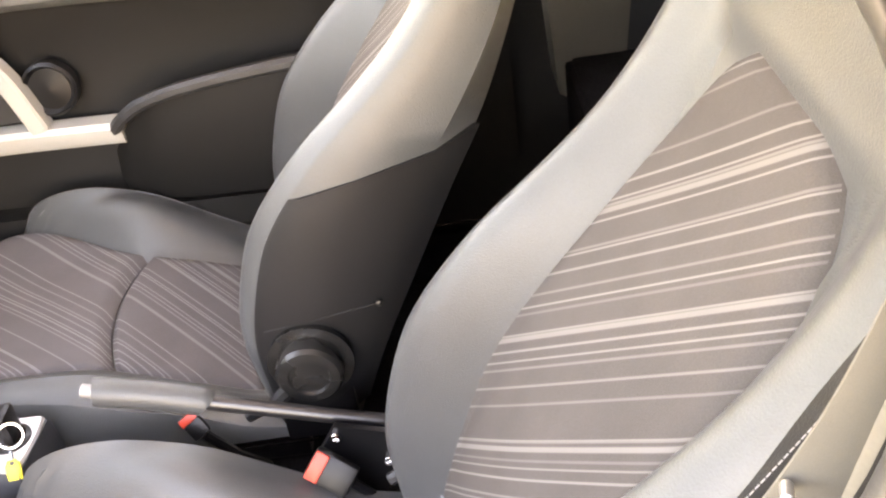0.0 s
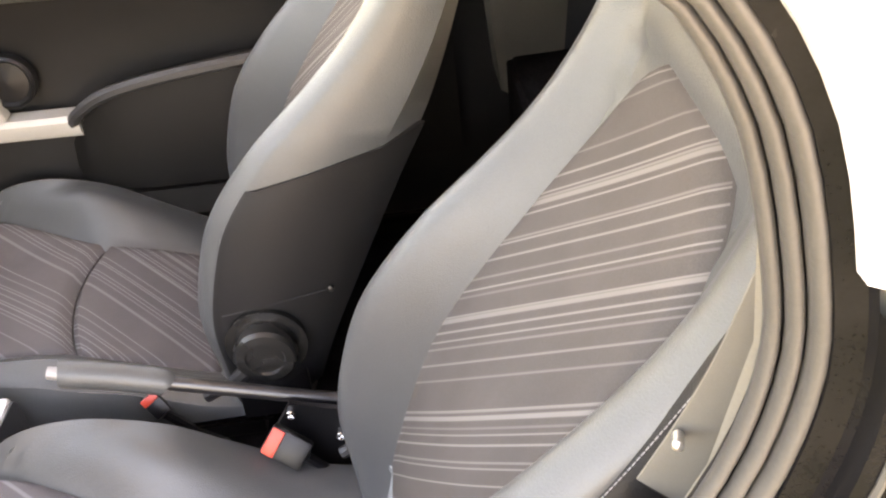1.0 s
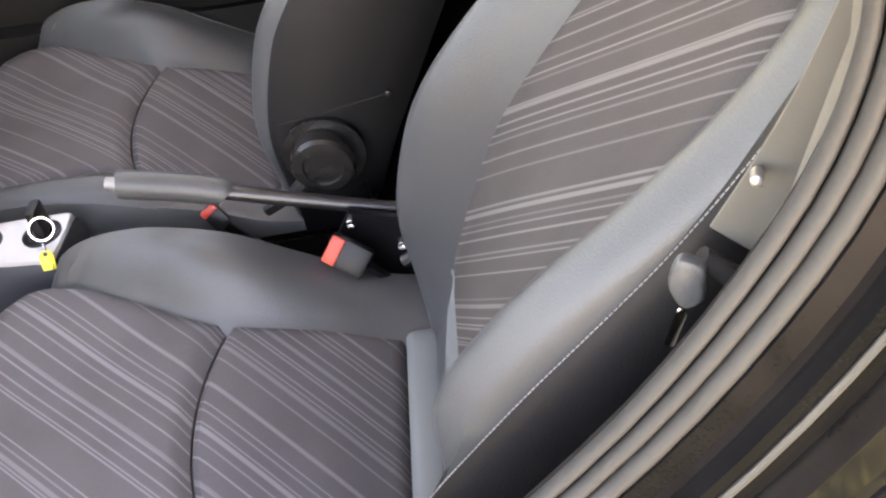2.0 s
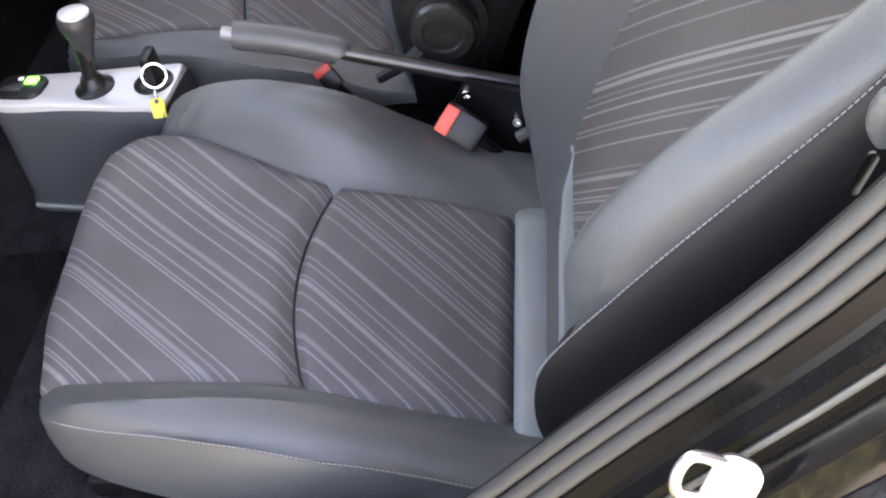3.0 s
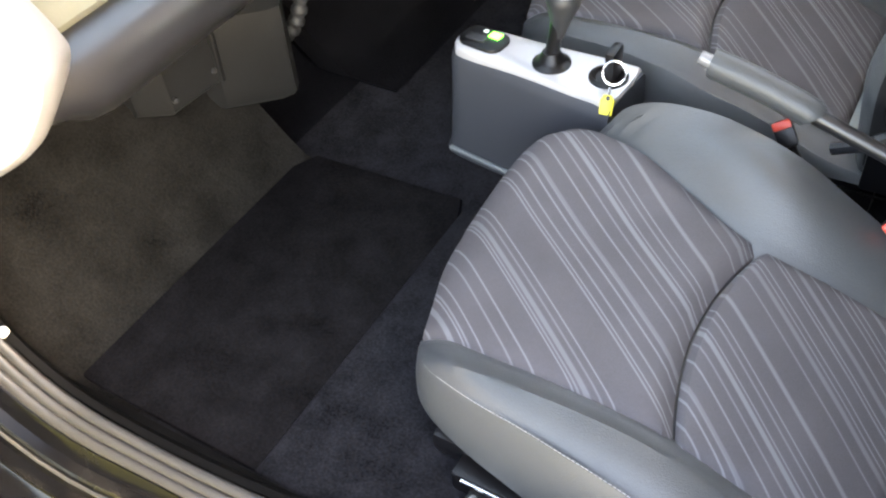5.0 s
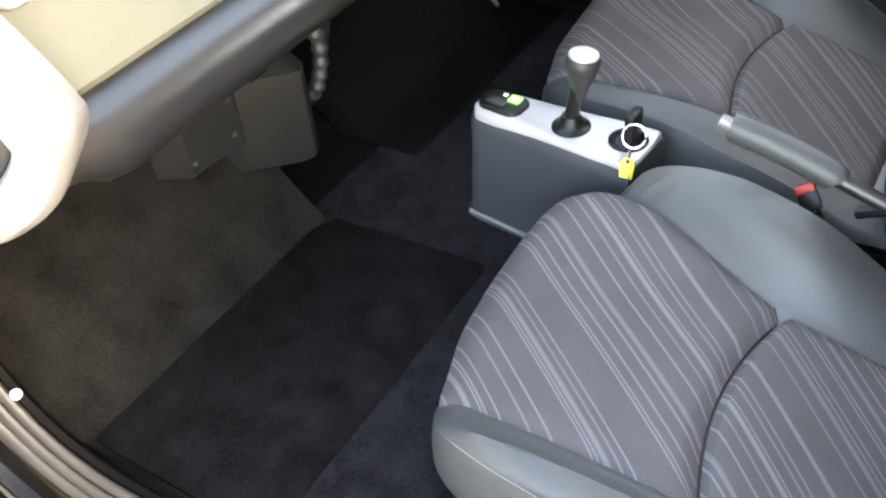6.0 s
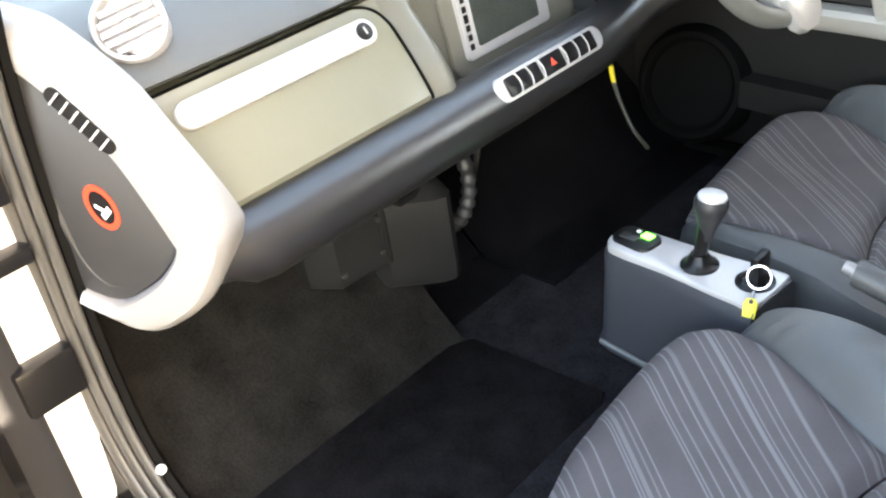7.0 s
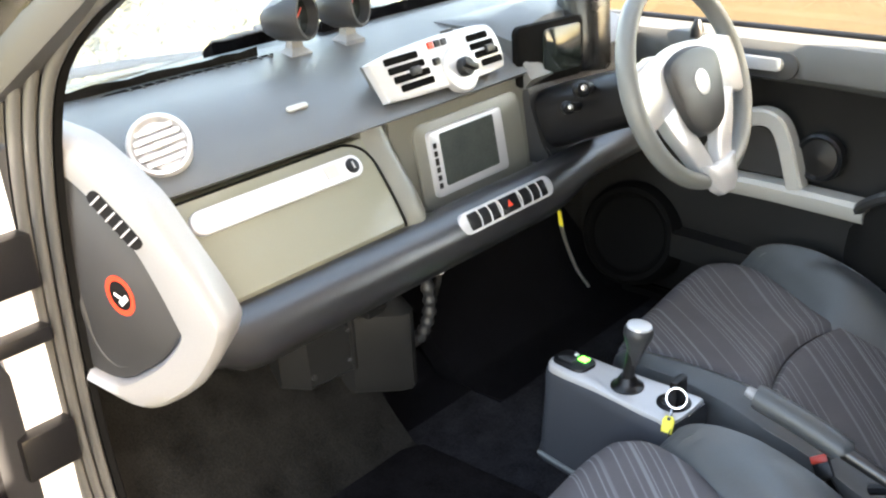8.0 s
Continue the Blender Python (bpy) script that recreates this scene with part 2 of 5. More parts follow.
def smooth_path(pts, steps=6, loop=False):
    """A smooth curve through points."""
    P = [Vector(p) for p in pts]
    n, out = len(P), []
    for i in range(n if loop else n - 1):
        a, b, c, d = (P[(i - 1) % n] if loop or i else 2 * P[0] - P[1]), P[i], P[(i + 1) % n], (P[(i + 2) % n] if loop or i + 2 < n else 2 * P[-1] - P[-2])
        for k in range(steps):
            s = k / steps
            out.append(0.5 * (2 * b + (c - a) * s + (2 * a - 5 * b + 4 * c - d) * s * s + (3 * b - a - 3 * c + d) * s**3))
    if not loop:
        out.append(P[-1])
    return out


def slab(bm, outline, m, depth, bevel=0.0):
    """A flat plate: an outline in the plane of m, thick along its z from 0 to depth."""
    lo = [m @ Vector((x, y, 0)) for x, y in outline]
    hi = [m @ Vector((x, y, depth)) for x, y in outline]
    if bevel:
        cx, cy = sum(p[0] for p in outline) / len(outline), sum(p[1] for p in outline) / len(outline)
        def shrink(p, d):
            v = Vector((p[0] - cx, p[1] - cy))
            return Vector((p[0], p[1])) - v.normalized() * d
        mid = [m @ Vector((x, y, depth - bevel)) for x, y in outline]
        hi2 = [m @ Vector((*shrink(p, bevel * 0.35), depth - bevel * 0.3)) for p in outline]
        hi = [m @ Vector((*shrink(p, bevel), depth)) for p in outline]
        rings(bm, [lo, mid, hi2, hi])
    else:
        rings(bm, [lo, hi])
    return bm


def round_rect(w, h, r, n=5):
    out = []
    for cx, cy, a0 in ((w / 2 - r, h / 2 - r, 0), (-w / 2 + r, h / 2 - r, 90), (-w / 2 + r, -h / 2 + r, 180), (w / 2 - r, -h / 2 + r, 270)):
        for k in range(n + 1):
            a = radians(a0 + 90 * k / n)
            out.append((cx + r * math.cos(a), cy + r * math.sin(a)))
    return out


def axes(origin, x, y):
    """A frame at origin with the given x and (about) y directions."""
    x = Vector(x).normalized()
    z = x.cross(Vector(y)).normalized()
    y = z.cross(x)
    m = Matrix((x, y, z)).transposed().to_4x4()
    m.translation = origin
    return m


def face_rear(origin, up=(0, 0, 1), out=(1, 0, 0)):
    """A frame whose z points out of a surface and whose y is about up."""
    z = Vector(out).normalized()
    x = Vector(up).cross(z).normalized()
    y = z.cross(x)
    m = Matrix((x, y, z)).transposed().to_4x4()
    m.translation = origin
    return m


def dashes(bm, path, length=0.0034, gap=0.0014, r=0.00042):
    """Stitches: short threads laid along a path."""
    run, at = 0.0, 0.0
    for a, b in zip(path, path[1:]):
        d = (b - a)
        L = d.length
        if L < 1e-6:
            continue
        d.normalize()
        while at < run + L:
            p = a + d * (at - run)
            tube(bm, (p, p + d * length), r, 4)
            at += length + gap
        run += L
    return bm


# ---- structure ----
FLOOR = 0.48

# door opening of the near side: inner edge of the rubber seal, seen square on
OPENING = [(-0.46, 0.545), (-0.60, 0.515), (-0.74, 0.505), (-0.87, 0.522), (-0.953, 0.60), (-0.980, 0.74), (-0.976, 0.90), (-0.958, 1.06),
           (-0.918, 1.19), (-0.85, 1.275), (-0.70, 1.355), (-0.45, 1.41), (-0.20, 1.43), (0.06, 1.425), (0.19, 1.395), (0.240, 1.34),
           (0.262, 1.26), (0.265, 1.19), (0.238, 1.105), (0.166, 0.984), (0.045, 0.838), (-0.05, 0.728), (-0.15, 0.645), (-0.29, 0.58)]


def opening_strip(profile, steps=4, gap=False, top=9.0, quarter=False, back=9.0):
    """A strip swept round the door opening; profile: (outward offset, y) pairs of a closed section."""
    loop = smooth_path([(x, 0, z) for x, z in OPENING], steps, True)
    n = len(loop)
    out = []
    for i, p in enumerate(loop):
        t = (loop[(i + 1) % n] - loop[i - 1]).normalized()
        nrm = Vector((t.z, 0, -t.x))
        if nrm.dot(p - Vector((-0.36, 0, 0.98))) < 0:
            nrm = -nrm
        k = 1 + 0.75 * smooth_step(-0.70, -0.93, p.x) - 0.38 * smooth_step(-0.15, 0.10, p.x)
        out.append([p + nrm * ((o + 0.003) * k - 0.003) + Vector((0, y, 0)) for o, y in profile])
    bm = B()
    vs = [[bm.verts.new(q) for q in ring] for ring in out]
    k = len(profile)
    for i in range(n):
        a, b = vs[i], vs[(i + 1) % n]
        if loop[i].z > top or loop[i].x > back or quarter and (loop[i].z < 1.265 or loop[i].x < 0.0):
            continue
        if gap and loop[i].x < -0.80 and 0.58 < loop[i].z < 1.14:
            continue
        for j in range(k):
            bm.faces.new((a[j], a[(j + 1) % k], b[(j + 1) % k], b[j]))
    return bm


def bead(o, y, r, n=16):
    return [(o + r * math.cos(2 * math.pi * k / n), y + r * math.sin(2 * math.pi * k / n)) for k in range(n)]


frame_near = tagged(empty("door_frame", (-0.36, -0.64, 0.5)), "black car door opening with ribbed grey rubber seal", "door frame", kind="structure")
part("seal", opening_strip(bead(0.0030, -0.629, 0.0060)), M_SEAL, frame_near, "grey rubber door seal with thin grooves")
part("seal", opening_strip(bead(0.0140, -0.637, 0.0062)), M_SEAL, frame_near)
part("seal", opening_strip(bead(0.0265, -0.644, 0.0072)), M_SEAL, frame_near)
part("seal_lip", opening_strip([(0.008, -0.615), (0.030, -0.620), (0.036, -0.642), (0.026, -0.642), (0.012, -0.630)]), M_DOOR, frame_near, "black backing of the seal")
part("sill_trim", opening_strip([(-0.0015, -0.6225), (-0.003, -0.614), (0.006, -0.606), (0.042, -0.599), (0.050, -0.606), (0.010, -0.618)], back=-0.15), M_VOID, frame_near, "matt black inner trim along the seal")
part("jamb", opening_strip([(0.030, -0.640), (0.031, -0.652), (0.050, -0.656), (0.054, -0.660), (0.055, -0.640)]), M_JAMBPAINT, frame_near, "black painted door jamb")
part("jamb_step", opening_strip([(0.053, -0.640), (0.054, -0.659), (0.056, -0.672), (0.090, -0.676), (0.096, -0.690), (0.100, -0.692), (0.104, -0.640)], gap=True, top=1.25), M_JAMBPAINT, frame_near, "black gloss painted step of the jamb")
part("rain_channel", opening_strip(bead(0.070, -0.675, 0.0028, 6), gap=True, top=1.25), M_JAMB, frame_near, "thin pale edge strip")
part("outer_skin", opening_strip([(0.100, -0.640), (0.101, -0.690), (0.135, -0.697), (0.142, -0.725), (0.150, -0.745), (0.19, -0.765), (0.26, -0.770), (0.26, -0.640)], gap=True, top=1.25), M_PAINT, frame_near, "black gloss bodywork round the opening")

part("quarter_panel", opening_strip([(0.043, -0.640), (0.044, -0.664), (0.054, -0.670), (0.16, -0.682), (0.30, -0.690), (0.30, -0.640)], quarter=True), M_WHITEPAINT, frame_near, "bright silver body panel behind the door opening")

bm = B()
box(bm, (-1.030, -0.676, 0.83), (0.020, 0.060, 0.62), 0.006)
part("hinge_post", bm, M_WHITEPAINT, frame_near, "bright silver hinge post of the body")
for z, h in ((1.004, 0.075), (0.903, 0.022), (0.742, 0.065)):
    bm = B()
    box(bm, (-1.012, -0.682, z), (0.030, 0.075, h), 0.006)
    part("hinge", bm, M_BLACK, frame_near, "dark steel door hinge")

# small white clip on the inner sill
clip = tagged(empty("trim_clip", (-0.944, -0.618, 0.585)), "small white plastic trim clip on the black sill", "clip")
part("stud", lathe(B(), face_rear((-0.938, -0.623, 0.589), (0, 0, 1), (0.6, -0.6, 0.5)), [(0.0065, -0.004), (0.0065, 0.001), (0.0045, 0.003), (0, 0.0035)], 16), M_WHITE, clip)

# striker on the rear jamb
striker = tagged(empty("door_striker", (0.11, -0.70, 0.89)), "worn bare steel door striker plate and loop on the black jamb", "striker")
sm = face_rear((0.131, -0.696, 0.887), (0.45, 0.45, 0.78), (-0.10, -0.80, 0.55)) @ Matrix.Scale(0.88, 4)
part("plate", slab(B(), round_rect(0.030, 0.044, 0.012), sm, 0.004, 0.001), M_STEEL, striker)
part("loop", tube(B(), [sm @ Vector(p) for p in smooth_path([(-0.010, -0.013, 0.003), (-0.027, -0.013, 0.010), (-0.032, -0.005, 0.012), (-0.032, 0.006, 0.012), (-0.027, 0.013, 0.010), (-0.010, 0.014, 0.003)], 4)], 0.0034, 8), M_STEEL, striker)
for sy in (-0.013, 0.013):
    part("bolt", lathe(B(), sm @ Matrix.Translation((0.004, sy, 0.003)), [(0.0052, 0), (0.0052, 0.003), (0.0035, 0.0035), (0.003, 0.0015), (0, 0.0015)], 12), M_CHROME, striker)

# floor with its two carpets
bm = B()
box(bm, (-0.46, 0, FLOOR - 0.03), (1.56, 1.25, 0.06))
tagged(part("floor", bm, M_CARPET, None, smooth=False), "black pile carpet over the flat cabin floor", "floor", kind="structure")


def toe(name, y0, y1, shift=0.0, material=None):
    """The carpeted board that climbs to the bulkhead."""
    prof = [(-0.80, FLOOR + 0.004), (-0.885, FLOOR + 0.006), (-0.92, FLOOR + 0.03), (-1.02, FLOOR + 0.13), (-1.13, FLOOR + 0.25), (-1.19, FLOOR + 0.42), (-1.20, FLOOR + 0.66)]
    path = smooth_path([(x, 0, z) for x, z in prof], 5)
    bm = B()
    n = 26
    vs = []
    for p in path:
        soft = smooth_step(-0.93, -1.02, p.x)
        vs.append([bm.verts.new((p.x + shift + 0.010 * soft * noise.noise(Vector((p.x * 7, k * 0.33, p.z * 7))), y0 + (y1 - y0) * k / n, p.z + 0.006 * noise.noise(Vector((p.x * 9, k * 0.4, 3 + p.z * 5))) * soft)) for k in range(n + 1)])
    for a, b in zip(vs, vs[1:]):
        for k in range(n):
            bm.faces.new((a[k], a[k + 1], b[k + 1], b[k]))
    g = bmesh.ops.extrude_face_region(bm, geom=bm.faces[:])
    bmesh.ops.translate(bm, vec=(-0.03, 0, -0.03), verts=[v for v in g["geom"] if isinstance(v, bmesh.types.BMVert)])
    return tagged(part(name, bm, material or M_TOE, None), "sloping brown-black footwell carpet below the dashboard", "carpet", kind="structure")


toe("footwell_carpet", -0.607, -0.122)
# middle and driver side boards use the copy darkened for shade
toe("footwell_carpet", -0.120, 0.072, -0.13, M_CARPET_SHADE)
toe("footwell_carpet", 0.074, 0.625, -0.06, M_CARPET_SHADE)

# loose mat in the near footwell
bm = slab(B(), [(-0.899, -0.585), (-0.622, -0.590), (-0.624, -0.14), (-0.640, -0.105), (-0.880, -0.115), (-0.899, -0.15)], Matrix.Translation((0, 0, FLOOR + 0.0035)), 0.006, 0.004)
tagged(part("floor_mat", bm, M_MAT, None), "thin black pile floor mat on the carpet", "floor mat")
bm = slab(B(), [(-0.6245, -0.594), (-0.20, -0.590), (-0.20, -0.08), (-0.6265, -0.10)], Matrix.Translation((0, 0, FLOOR + 0.002)), 0.011, 0.007)
tagged(part("seat_carpet", bm, M_CARPET, None), "raised edge of black carpet before the seat", "carpet", kind="structure")

# kick panels and inner sills
for s in (-1, 1):
    bm = B()
    box(bm, (-0.33, s * 0.612, FLOOR - 0.006), (1.22, 0.035, 0.05), 0.01)
    tagged(part("inner_sill", bm, M_VOID, None), "black plastic sill trim along the floor", "sill", kind="structure")
    bm = B()
    box(bm, (-1.14, s * 0.624, 0.66), (0.22, 0.03, 0.36), 0.01)
    tagged(part("kick_panel", bm, M_TOE, None), "dark carpeted kick panel of the footwell", "panel", kind="structure")

# bulkhead behind the dashboard and body ahead of it
bm = B()
box(bm, (-1.26, 0, 0.78), (0.05, 1.30, 0.68))
tagged(part("bulkhead", bm, M_BLACK, None, smooth=False), "black bulkhead behind the dashboard", "wall", kind="structure")
bm = B()
rings(bm, [[(x, y * w, z) for y in (-1, -0.5, 0, 0.5, 1)] + [(x, y * w, 0.35) for y in (1, -1)] for x, w, z in ((-1.30, 0.70, 1.070), (-1.45, 0.70, 1.055), (-1.62, 0.66, 0.98), (-1.78, 0.58, 0.84), (-1.84, 0.5, 0.6))])
tagged(part("bonnet", bm, M_PAINT, None), "black gloss bonnet beyond the windscreen", "bonnet", kind="structure")

# kick bolster of the near opening: far side wall with window, and roof
bm = B()
rings(bm, [[(x, 0.655, z0), (x, 0.76, z0), (x, 0.755, z1), (x, 0.655, z1)] for x, z0, z1 in ((-1.25, 0.30, 1.06), (-0.9, 0.25, 1.06), (0.2, 0.25, 1.075), (0.9, 0.30, 1.10))])
tagged(part("wall_east", bm, M_PAINT, None, smooth=False), "black far body side below the window", "body side", kind="structure")


def pillar(name, a, b, size, material, label):
    bm = B()
    a, b = Vector(a), Vector(b)
    m = axes(a, b - a, (0, 1, 0))
    L = (b - a).length
    box(bm, (L / 2, 0, 0), (L, size[0], size[1]), min(size) * 0.3, m)
    return tagged(part(name, bm, material, None), label, "pillar", kind="structure")


for s in (-1, 1):
    pillar("windscreen_pillar", (-1.26, s * 0.655, 1.07), (-0.52, s * 0.60, 1.50), (0.06, 0.05), M_DARK, "dark windscreen pillar trim")
    pillar("roof_rail", (-0.53, s * 0.615, 1.49), (0.72, s * 0.60, 1.50), (0.07, 0.05), M_LINER, "beige roof rail trim")
    pillar("rear_pillar", (0.86, s * 0.66, 1.04), (0.68, s * 0.60, 1.52), (0.10, 0.06), M_LINER, "beige rear pillar trim")
pillar("centre_pillar", (0.36, 0.665, 0.42), (0.30, 0.615, 1.50), (0.09, 0.14), M_LINER, "beige centre pillar trim behind the driver")
# near centre pillar: inner trim behind the opening
bm = B()
rings(bm, [[(x0, -0.605, z), (x0 + 0.02, -0.585, z), (x0 + 0.17, -0.59, z), (x0 + 0.18, -0.66, z), (x0 + 0.04, -0.66, z)] for x0, z in ((0.09, 0.50), (0.13, 0.80), (0.200, 1.0), (0.252, 1.11), (0.270, 1.19), (0.266, 1.27), (0.244, 1.36), (0.195, 1.44), (0.16, 1.50))])
tagged(part("pillar_trim", bm, M_LINER, None), "beige plastic trim of the centre pillar", "pillar", kind="structure")
pillar("roof_header", (-0.52, -0.60, 1.505), (-0.52, 0.60, 1.505), (0.07, 0.05), M_LINER, "beige roof header above the windscreen")
bm = B()
for c, size in (((-0.475, 0, 1.535), (0.11, 1.28, 0.03)), ((0.535, 0, 1.535), (0.47, 1.28, 0.03)), ((-0.06, -0.56, 1.535), (0.72, 0.16, 0.03)), ((-0.06, 0.56, 1.535), (0.72, 0.16, 0.03))):
    box(bm, c, size)
tagged(part("ceiling", bm, M_LINER, None), "beige cloth roof lining", "ceiling", kind="structure")


# blind out of view, added in the roof gap to light the cabin
bm = B()
box(bm, (-0.06, 0, 1.528), (0.74, 0.98, 0.003))
tagged(part("unseen_blind", bm, M_BLIND, None, smooth=False), "unseen beige cloth blind added to pass sky light into the cabin", "blind", kind="structure")


def pane(name, corners, label, material=None):
    bm = B()
    vs = [bm.verts.new(c) for c in corners]
    bm.faces.new(vs)
    g = bmesh.ops.extrude_face_region(bm, geom=bm.faces[:])
    n = (Vector(corners[1]) - Vector(corners[0])).cross(Vector(corners[2]) - Vector(corners[0])).normalized() * 0.004
    bmesh.ops.translate(bm, vec=n, verts=[v for v in g["geom"] if isinstance(v, bmesh.types.BMVert)])
    ob = tagged(part(name, bm, material or M_GLASS, None, smooth=False), label, "window", kind="structure")
    ob.visible_shadow = material is not None
    return ob


pane("window_1", [(-1.43, -0.66, 1.085), (-1.43, 0.66, 1.085), (-0.60, 0.59, 1.50), (-0.60, -0.59, 1.50)], "raked windscreen glass with a pale reflection haze mixed in", M_HAZY).visible_shadow = False
pane("window_2", [(-0.95, 0.70, 1.075), (0.28, 0.70, 1.075), (0.24, 0.63, 1.46), (-0.60, 0.63, 1.46)], "closed driver side window glass")
# rear pane casts a shadow, so that no sun reaches the cabin through it
pane("window_3", [(0.885, -0.65, 1.08), (0.885, 0.65, 1.08), (0.80, 0.63, 1.40), (0.80, -0.63, 1.40)], "rear hatch window glass darkened to hold back the sun", M_SUNSTOP)

# scuttle and wipers ahead of the windscreen
bm = B()
rings(bm, [[(-1.29, y, 1.112), (-1.36, y, 1.10), (-1.50, y, 1.080), (-1.50, y, 1.04), (-1.29, y, 1.04)] for y in (-0.66, 0.0, 0.66)])
tagged(part("scuttle", bm, M_BLACK, None), "black plastic scuttle below the windscreen", "trim", kind="structure")
for y0, y1 in ((-0.05, -0.58), (0.50, 0.02)):
    wiper = tagged(empty("wiper", (-1.48, y0, 1.10)), "black wiper resting on the windscreen", "wiper", "windscreen wipers")
    part("arm", tube(B(), smooth_path([(-1.47, y0, 1.085), (-1.44, y0 + (y1 - y0) * 0.4, 1.110), (-1.405, y0 + (y1 - y0) * 0.8, 1.128)], 5), 0.007, 8), M_BLACK, wiper)
    part("blade", tube(B(), smooth_path([(-1.425, y0 + (y1 - y0) * 0.3, 1.106), (-1.405, y0 + (y1 - y0) * 0.75, 1.120), (-1.39, y1, 1.128)], 5), 0.006, 8), M_BLACK, wiper)
# roof edge over the hatch
bm = B()
box(bm, (0.80, 0, 1.45), (0.10, 1.24, 0.17), 0.02)
tagged(part("hatch_header", bm, M_LINER, None), "beige trim above the rear window", "trim", kind="structure")

bm = B()
box(bm, (0.645, 0, 1.095), (0.47, 1.22, 0.012), 0.004)
tagged(part("luggage_cover", bm, M_BLACK, None), "black luggage cover behind the seats", "trim", kind="structure")

# space behind the seats
bm = B()
box(bm, (0.31, 0, 0.62), (0.04, 1.24, 0.34), 0.008)
tagged(part("rear_bulkhead", bm, M_CARPET, None), "dark carpeted step behind the seats", "wall", kind="structure")
bm = B()
box(bm, (0.60, 0, 0.775), (0.60, 1.26, 0.04), 0.008)
tagged(part("luggage_floor", bm, M_CARPET, None), "dark carpeted luggage floor", "floor", kind="structure")
bm = B()
box(bm, (0.90, 0, 0.92), (0.05, 1.30, 0.36), 0.01)
tagged(part("tailgate", bm, M_DARK, None), "dark inner face of the tailgate", "tailgate", kind="structure")
for s in (-1, 1):
    bm = B()
    box(bm, (0.62, s * 0.63, 0.95), (0.56, 0.05, 0.36), 0.012)
    if s < 0:
        box(bm, (0.63, -0.625, 1.30), (0.46, 0.03, 0.40), 0.01)
    tagged(part("side_trim", bm, M_DARK, None), "dark plastic luggage side trim", "trim", kind="structure")
bm = B()
rings(bm, [[(x, -0.655, z0), (x, -0.765, z0), (x, -0.765, z1), (x, -0.655, z1)] for x, z0, z1 in ((0.40, 0.3, 1.45), (0.62, 0.3, 1.42), (0.92, 0.34, 1.1))])
tagged(part("rear_wing", bm, M_PAINT, None), "black gloss rear quarter of the body", "body side", kind="structure")

# outdoors: one sheet of ground, grass verge and hedges
bm = B()
vs = [bm.verts.new(p) for p in ((-900, -900, 0), (900, -900, 0), (900, 900, 0), (-900, 900, 0))]
bm.faces.new(vs)
tagged(part("ground", bm, M_ROAD, None, smooth=False), "pale dry gravel ground in sunlight", "ground", kind="structure")


def verge(name, x0, x1, y0, y1, count, label):
    """A patch of grass tufts."""
    rnd = random.Random(7)
    verts, faces = [], []
    for _ in range(count):
        x, y = rnd.uniform(x0, x1), rnd.uniform(y0, y1)
        h, a = rnd.uniform(0.04, 0.11), rnd.uniform(0, 6.28)
        w = rnd.uniform(0.01, 0.03)
        dx, dy = math.cos(a) * w, math.sin(a) * w
        lx, ly = rnd.uniform(-0.05, 0.05), rnd.uniform(-0.05, 0.05)
        k = len(verts)
        verts += [(x - dx, y - dy, 0), (x + dx, y + dy, 0), (x + lx, y + ly, h), (x - dy, y + dx, 0)]
        faces += [(k, k + 1, k + 2), (k + 1, k + 3, k + 2), (k + 3, k, k + 2)]
    me = bpy.data.meshes.new(name)
    me.from_pydata(verts, [], faces)
    me.materials.append(M_GRASS)
    return tagged(new(name, me), label, "grass", kind="stuff")


bm = slab(B(), [(-7, -2.5), (6, -2.3), (6, -0.84), (-7, -0.80)], Matrix.Translation((0, 0, 0.002)), 0.02)
tagged(part("grass_verge", bm, M_GRASS, None, smooth=False), "mossy green verge beside the car", "ground", kind="structure")
verge("grass", -4.0, 4.0, -2.4, -0.86, 16000, "short yellow-green grass verge beside the car")


def hedge(name, at, size, count, label):
    """A clipped, uneven bank of small leaves about a few stems."""
    rnd = random.Random(11)
    verts, faces = [], []
    for _ in range(count):
        p = Vector((rnd.gauss(0, 0.33) * size[0], rnd.gauss(0, 0.33) * size[1], rnd.random() ** 0.7 * size[2]))
        p.z *= 0.75 + 0.35 * noise.noise(Vector((p.x * 0.9, p.y * 0.9, 1)))
        p += Vector(at)
        u = Vector((rnd.uniform(-1, 1), rnd.uniform(-1, 1), rnd.uniform(-1, 1))).normalized() * rnd.uniform(0.022, 0.05)
        v = u.orthogonal().normalized() * rnd.uniform(0.012, 0.028)
        k = len(verts)
        verts += [p - u, p + v, p + u, p - v]
        faces.append((k, k + 1, k + 2, k + 3))
    me = bpy.data.meshes.new(name)
    me.from_pydata([tuple(q) for q in verts], [], faces)
    me.materials.append(M_LEAF)
    return tagged(new(name, me), label, "hedge", kind="stuff")


bm = slab(B(), [(-60, 2.6), (60, 2.6), (60, 90), (-60, 90)], Matrix.Translation((0, 0, 0.002)), 0.03)
tagged(part("field", bm, M_FIELD, None, smooth=False), "dry brown field beyond the driver side", "ground", kind="structure")
bm = B()
cols = [[bm.verts.new((-5.0 + 0.45 * math.sin(a) + 0.16 * noise.noise(Vector((k * 0.5, a * 2, 4))), -8.5 + 0.25 * k, max(0.0, (1.42 + 0.22 * noise.noise(Vector((k * 0.31, 2, a)))) * math.cos(a)))) for a in [-math.pi / 2 + math.pi * q / 14 for q in range(15)]] for k in range(65)]
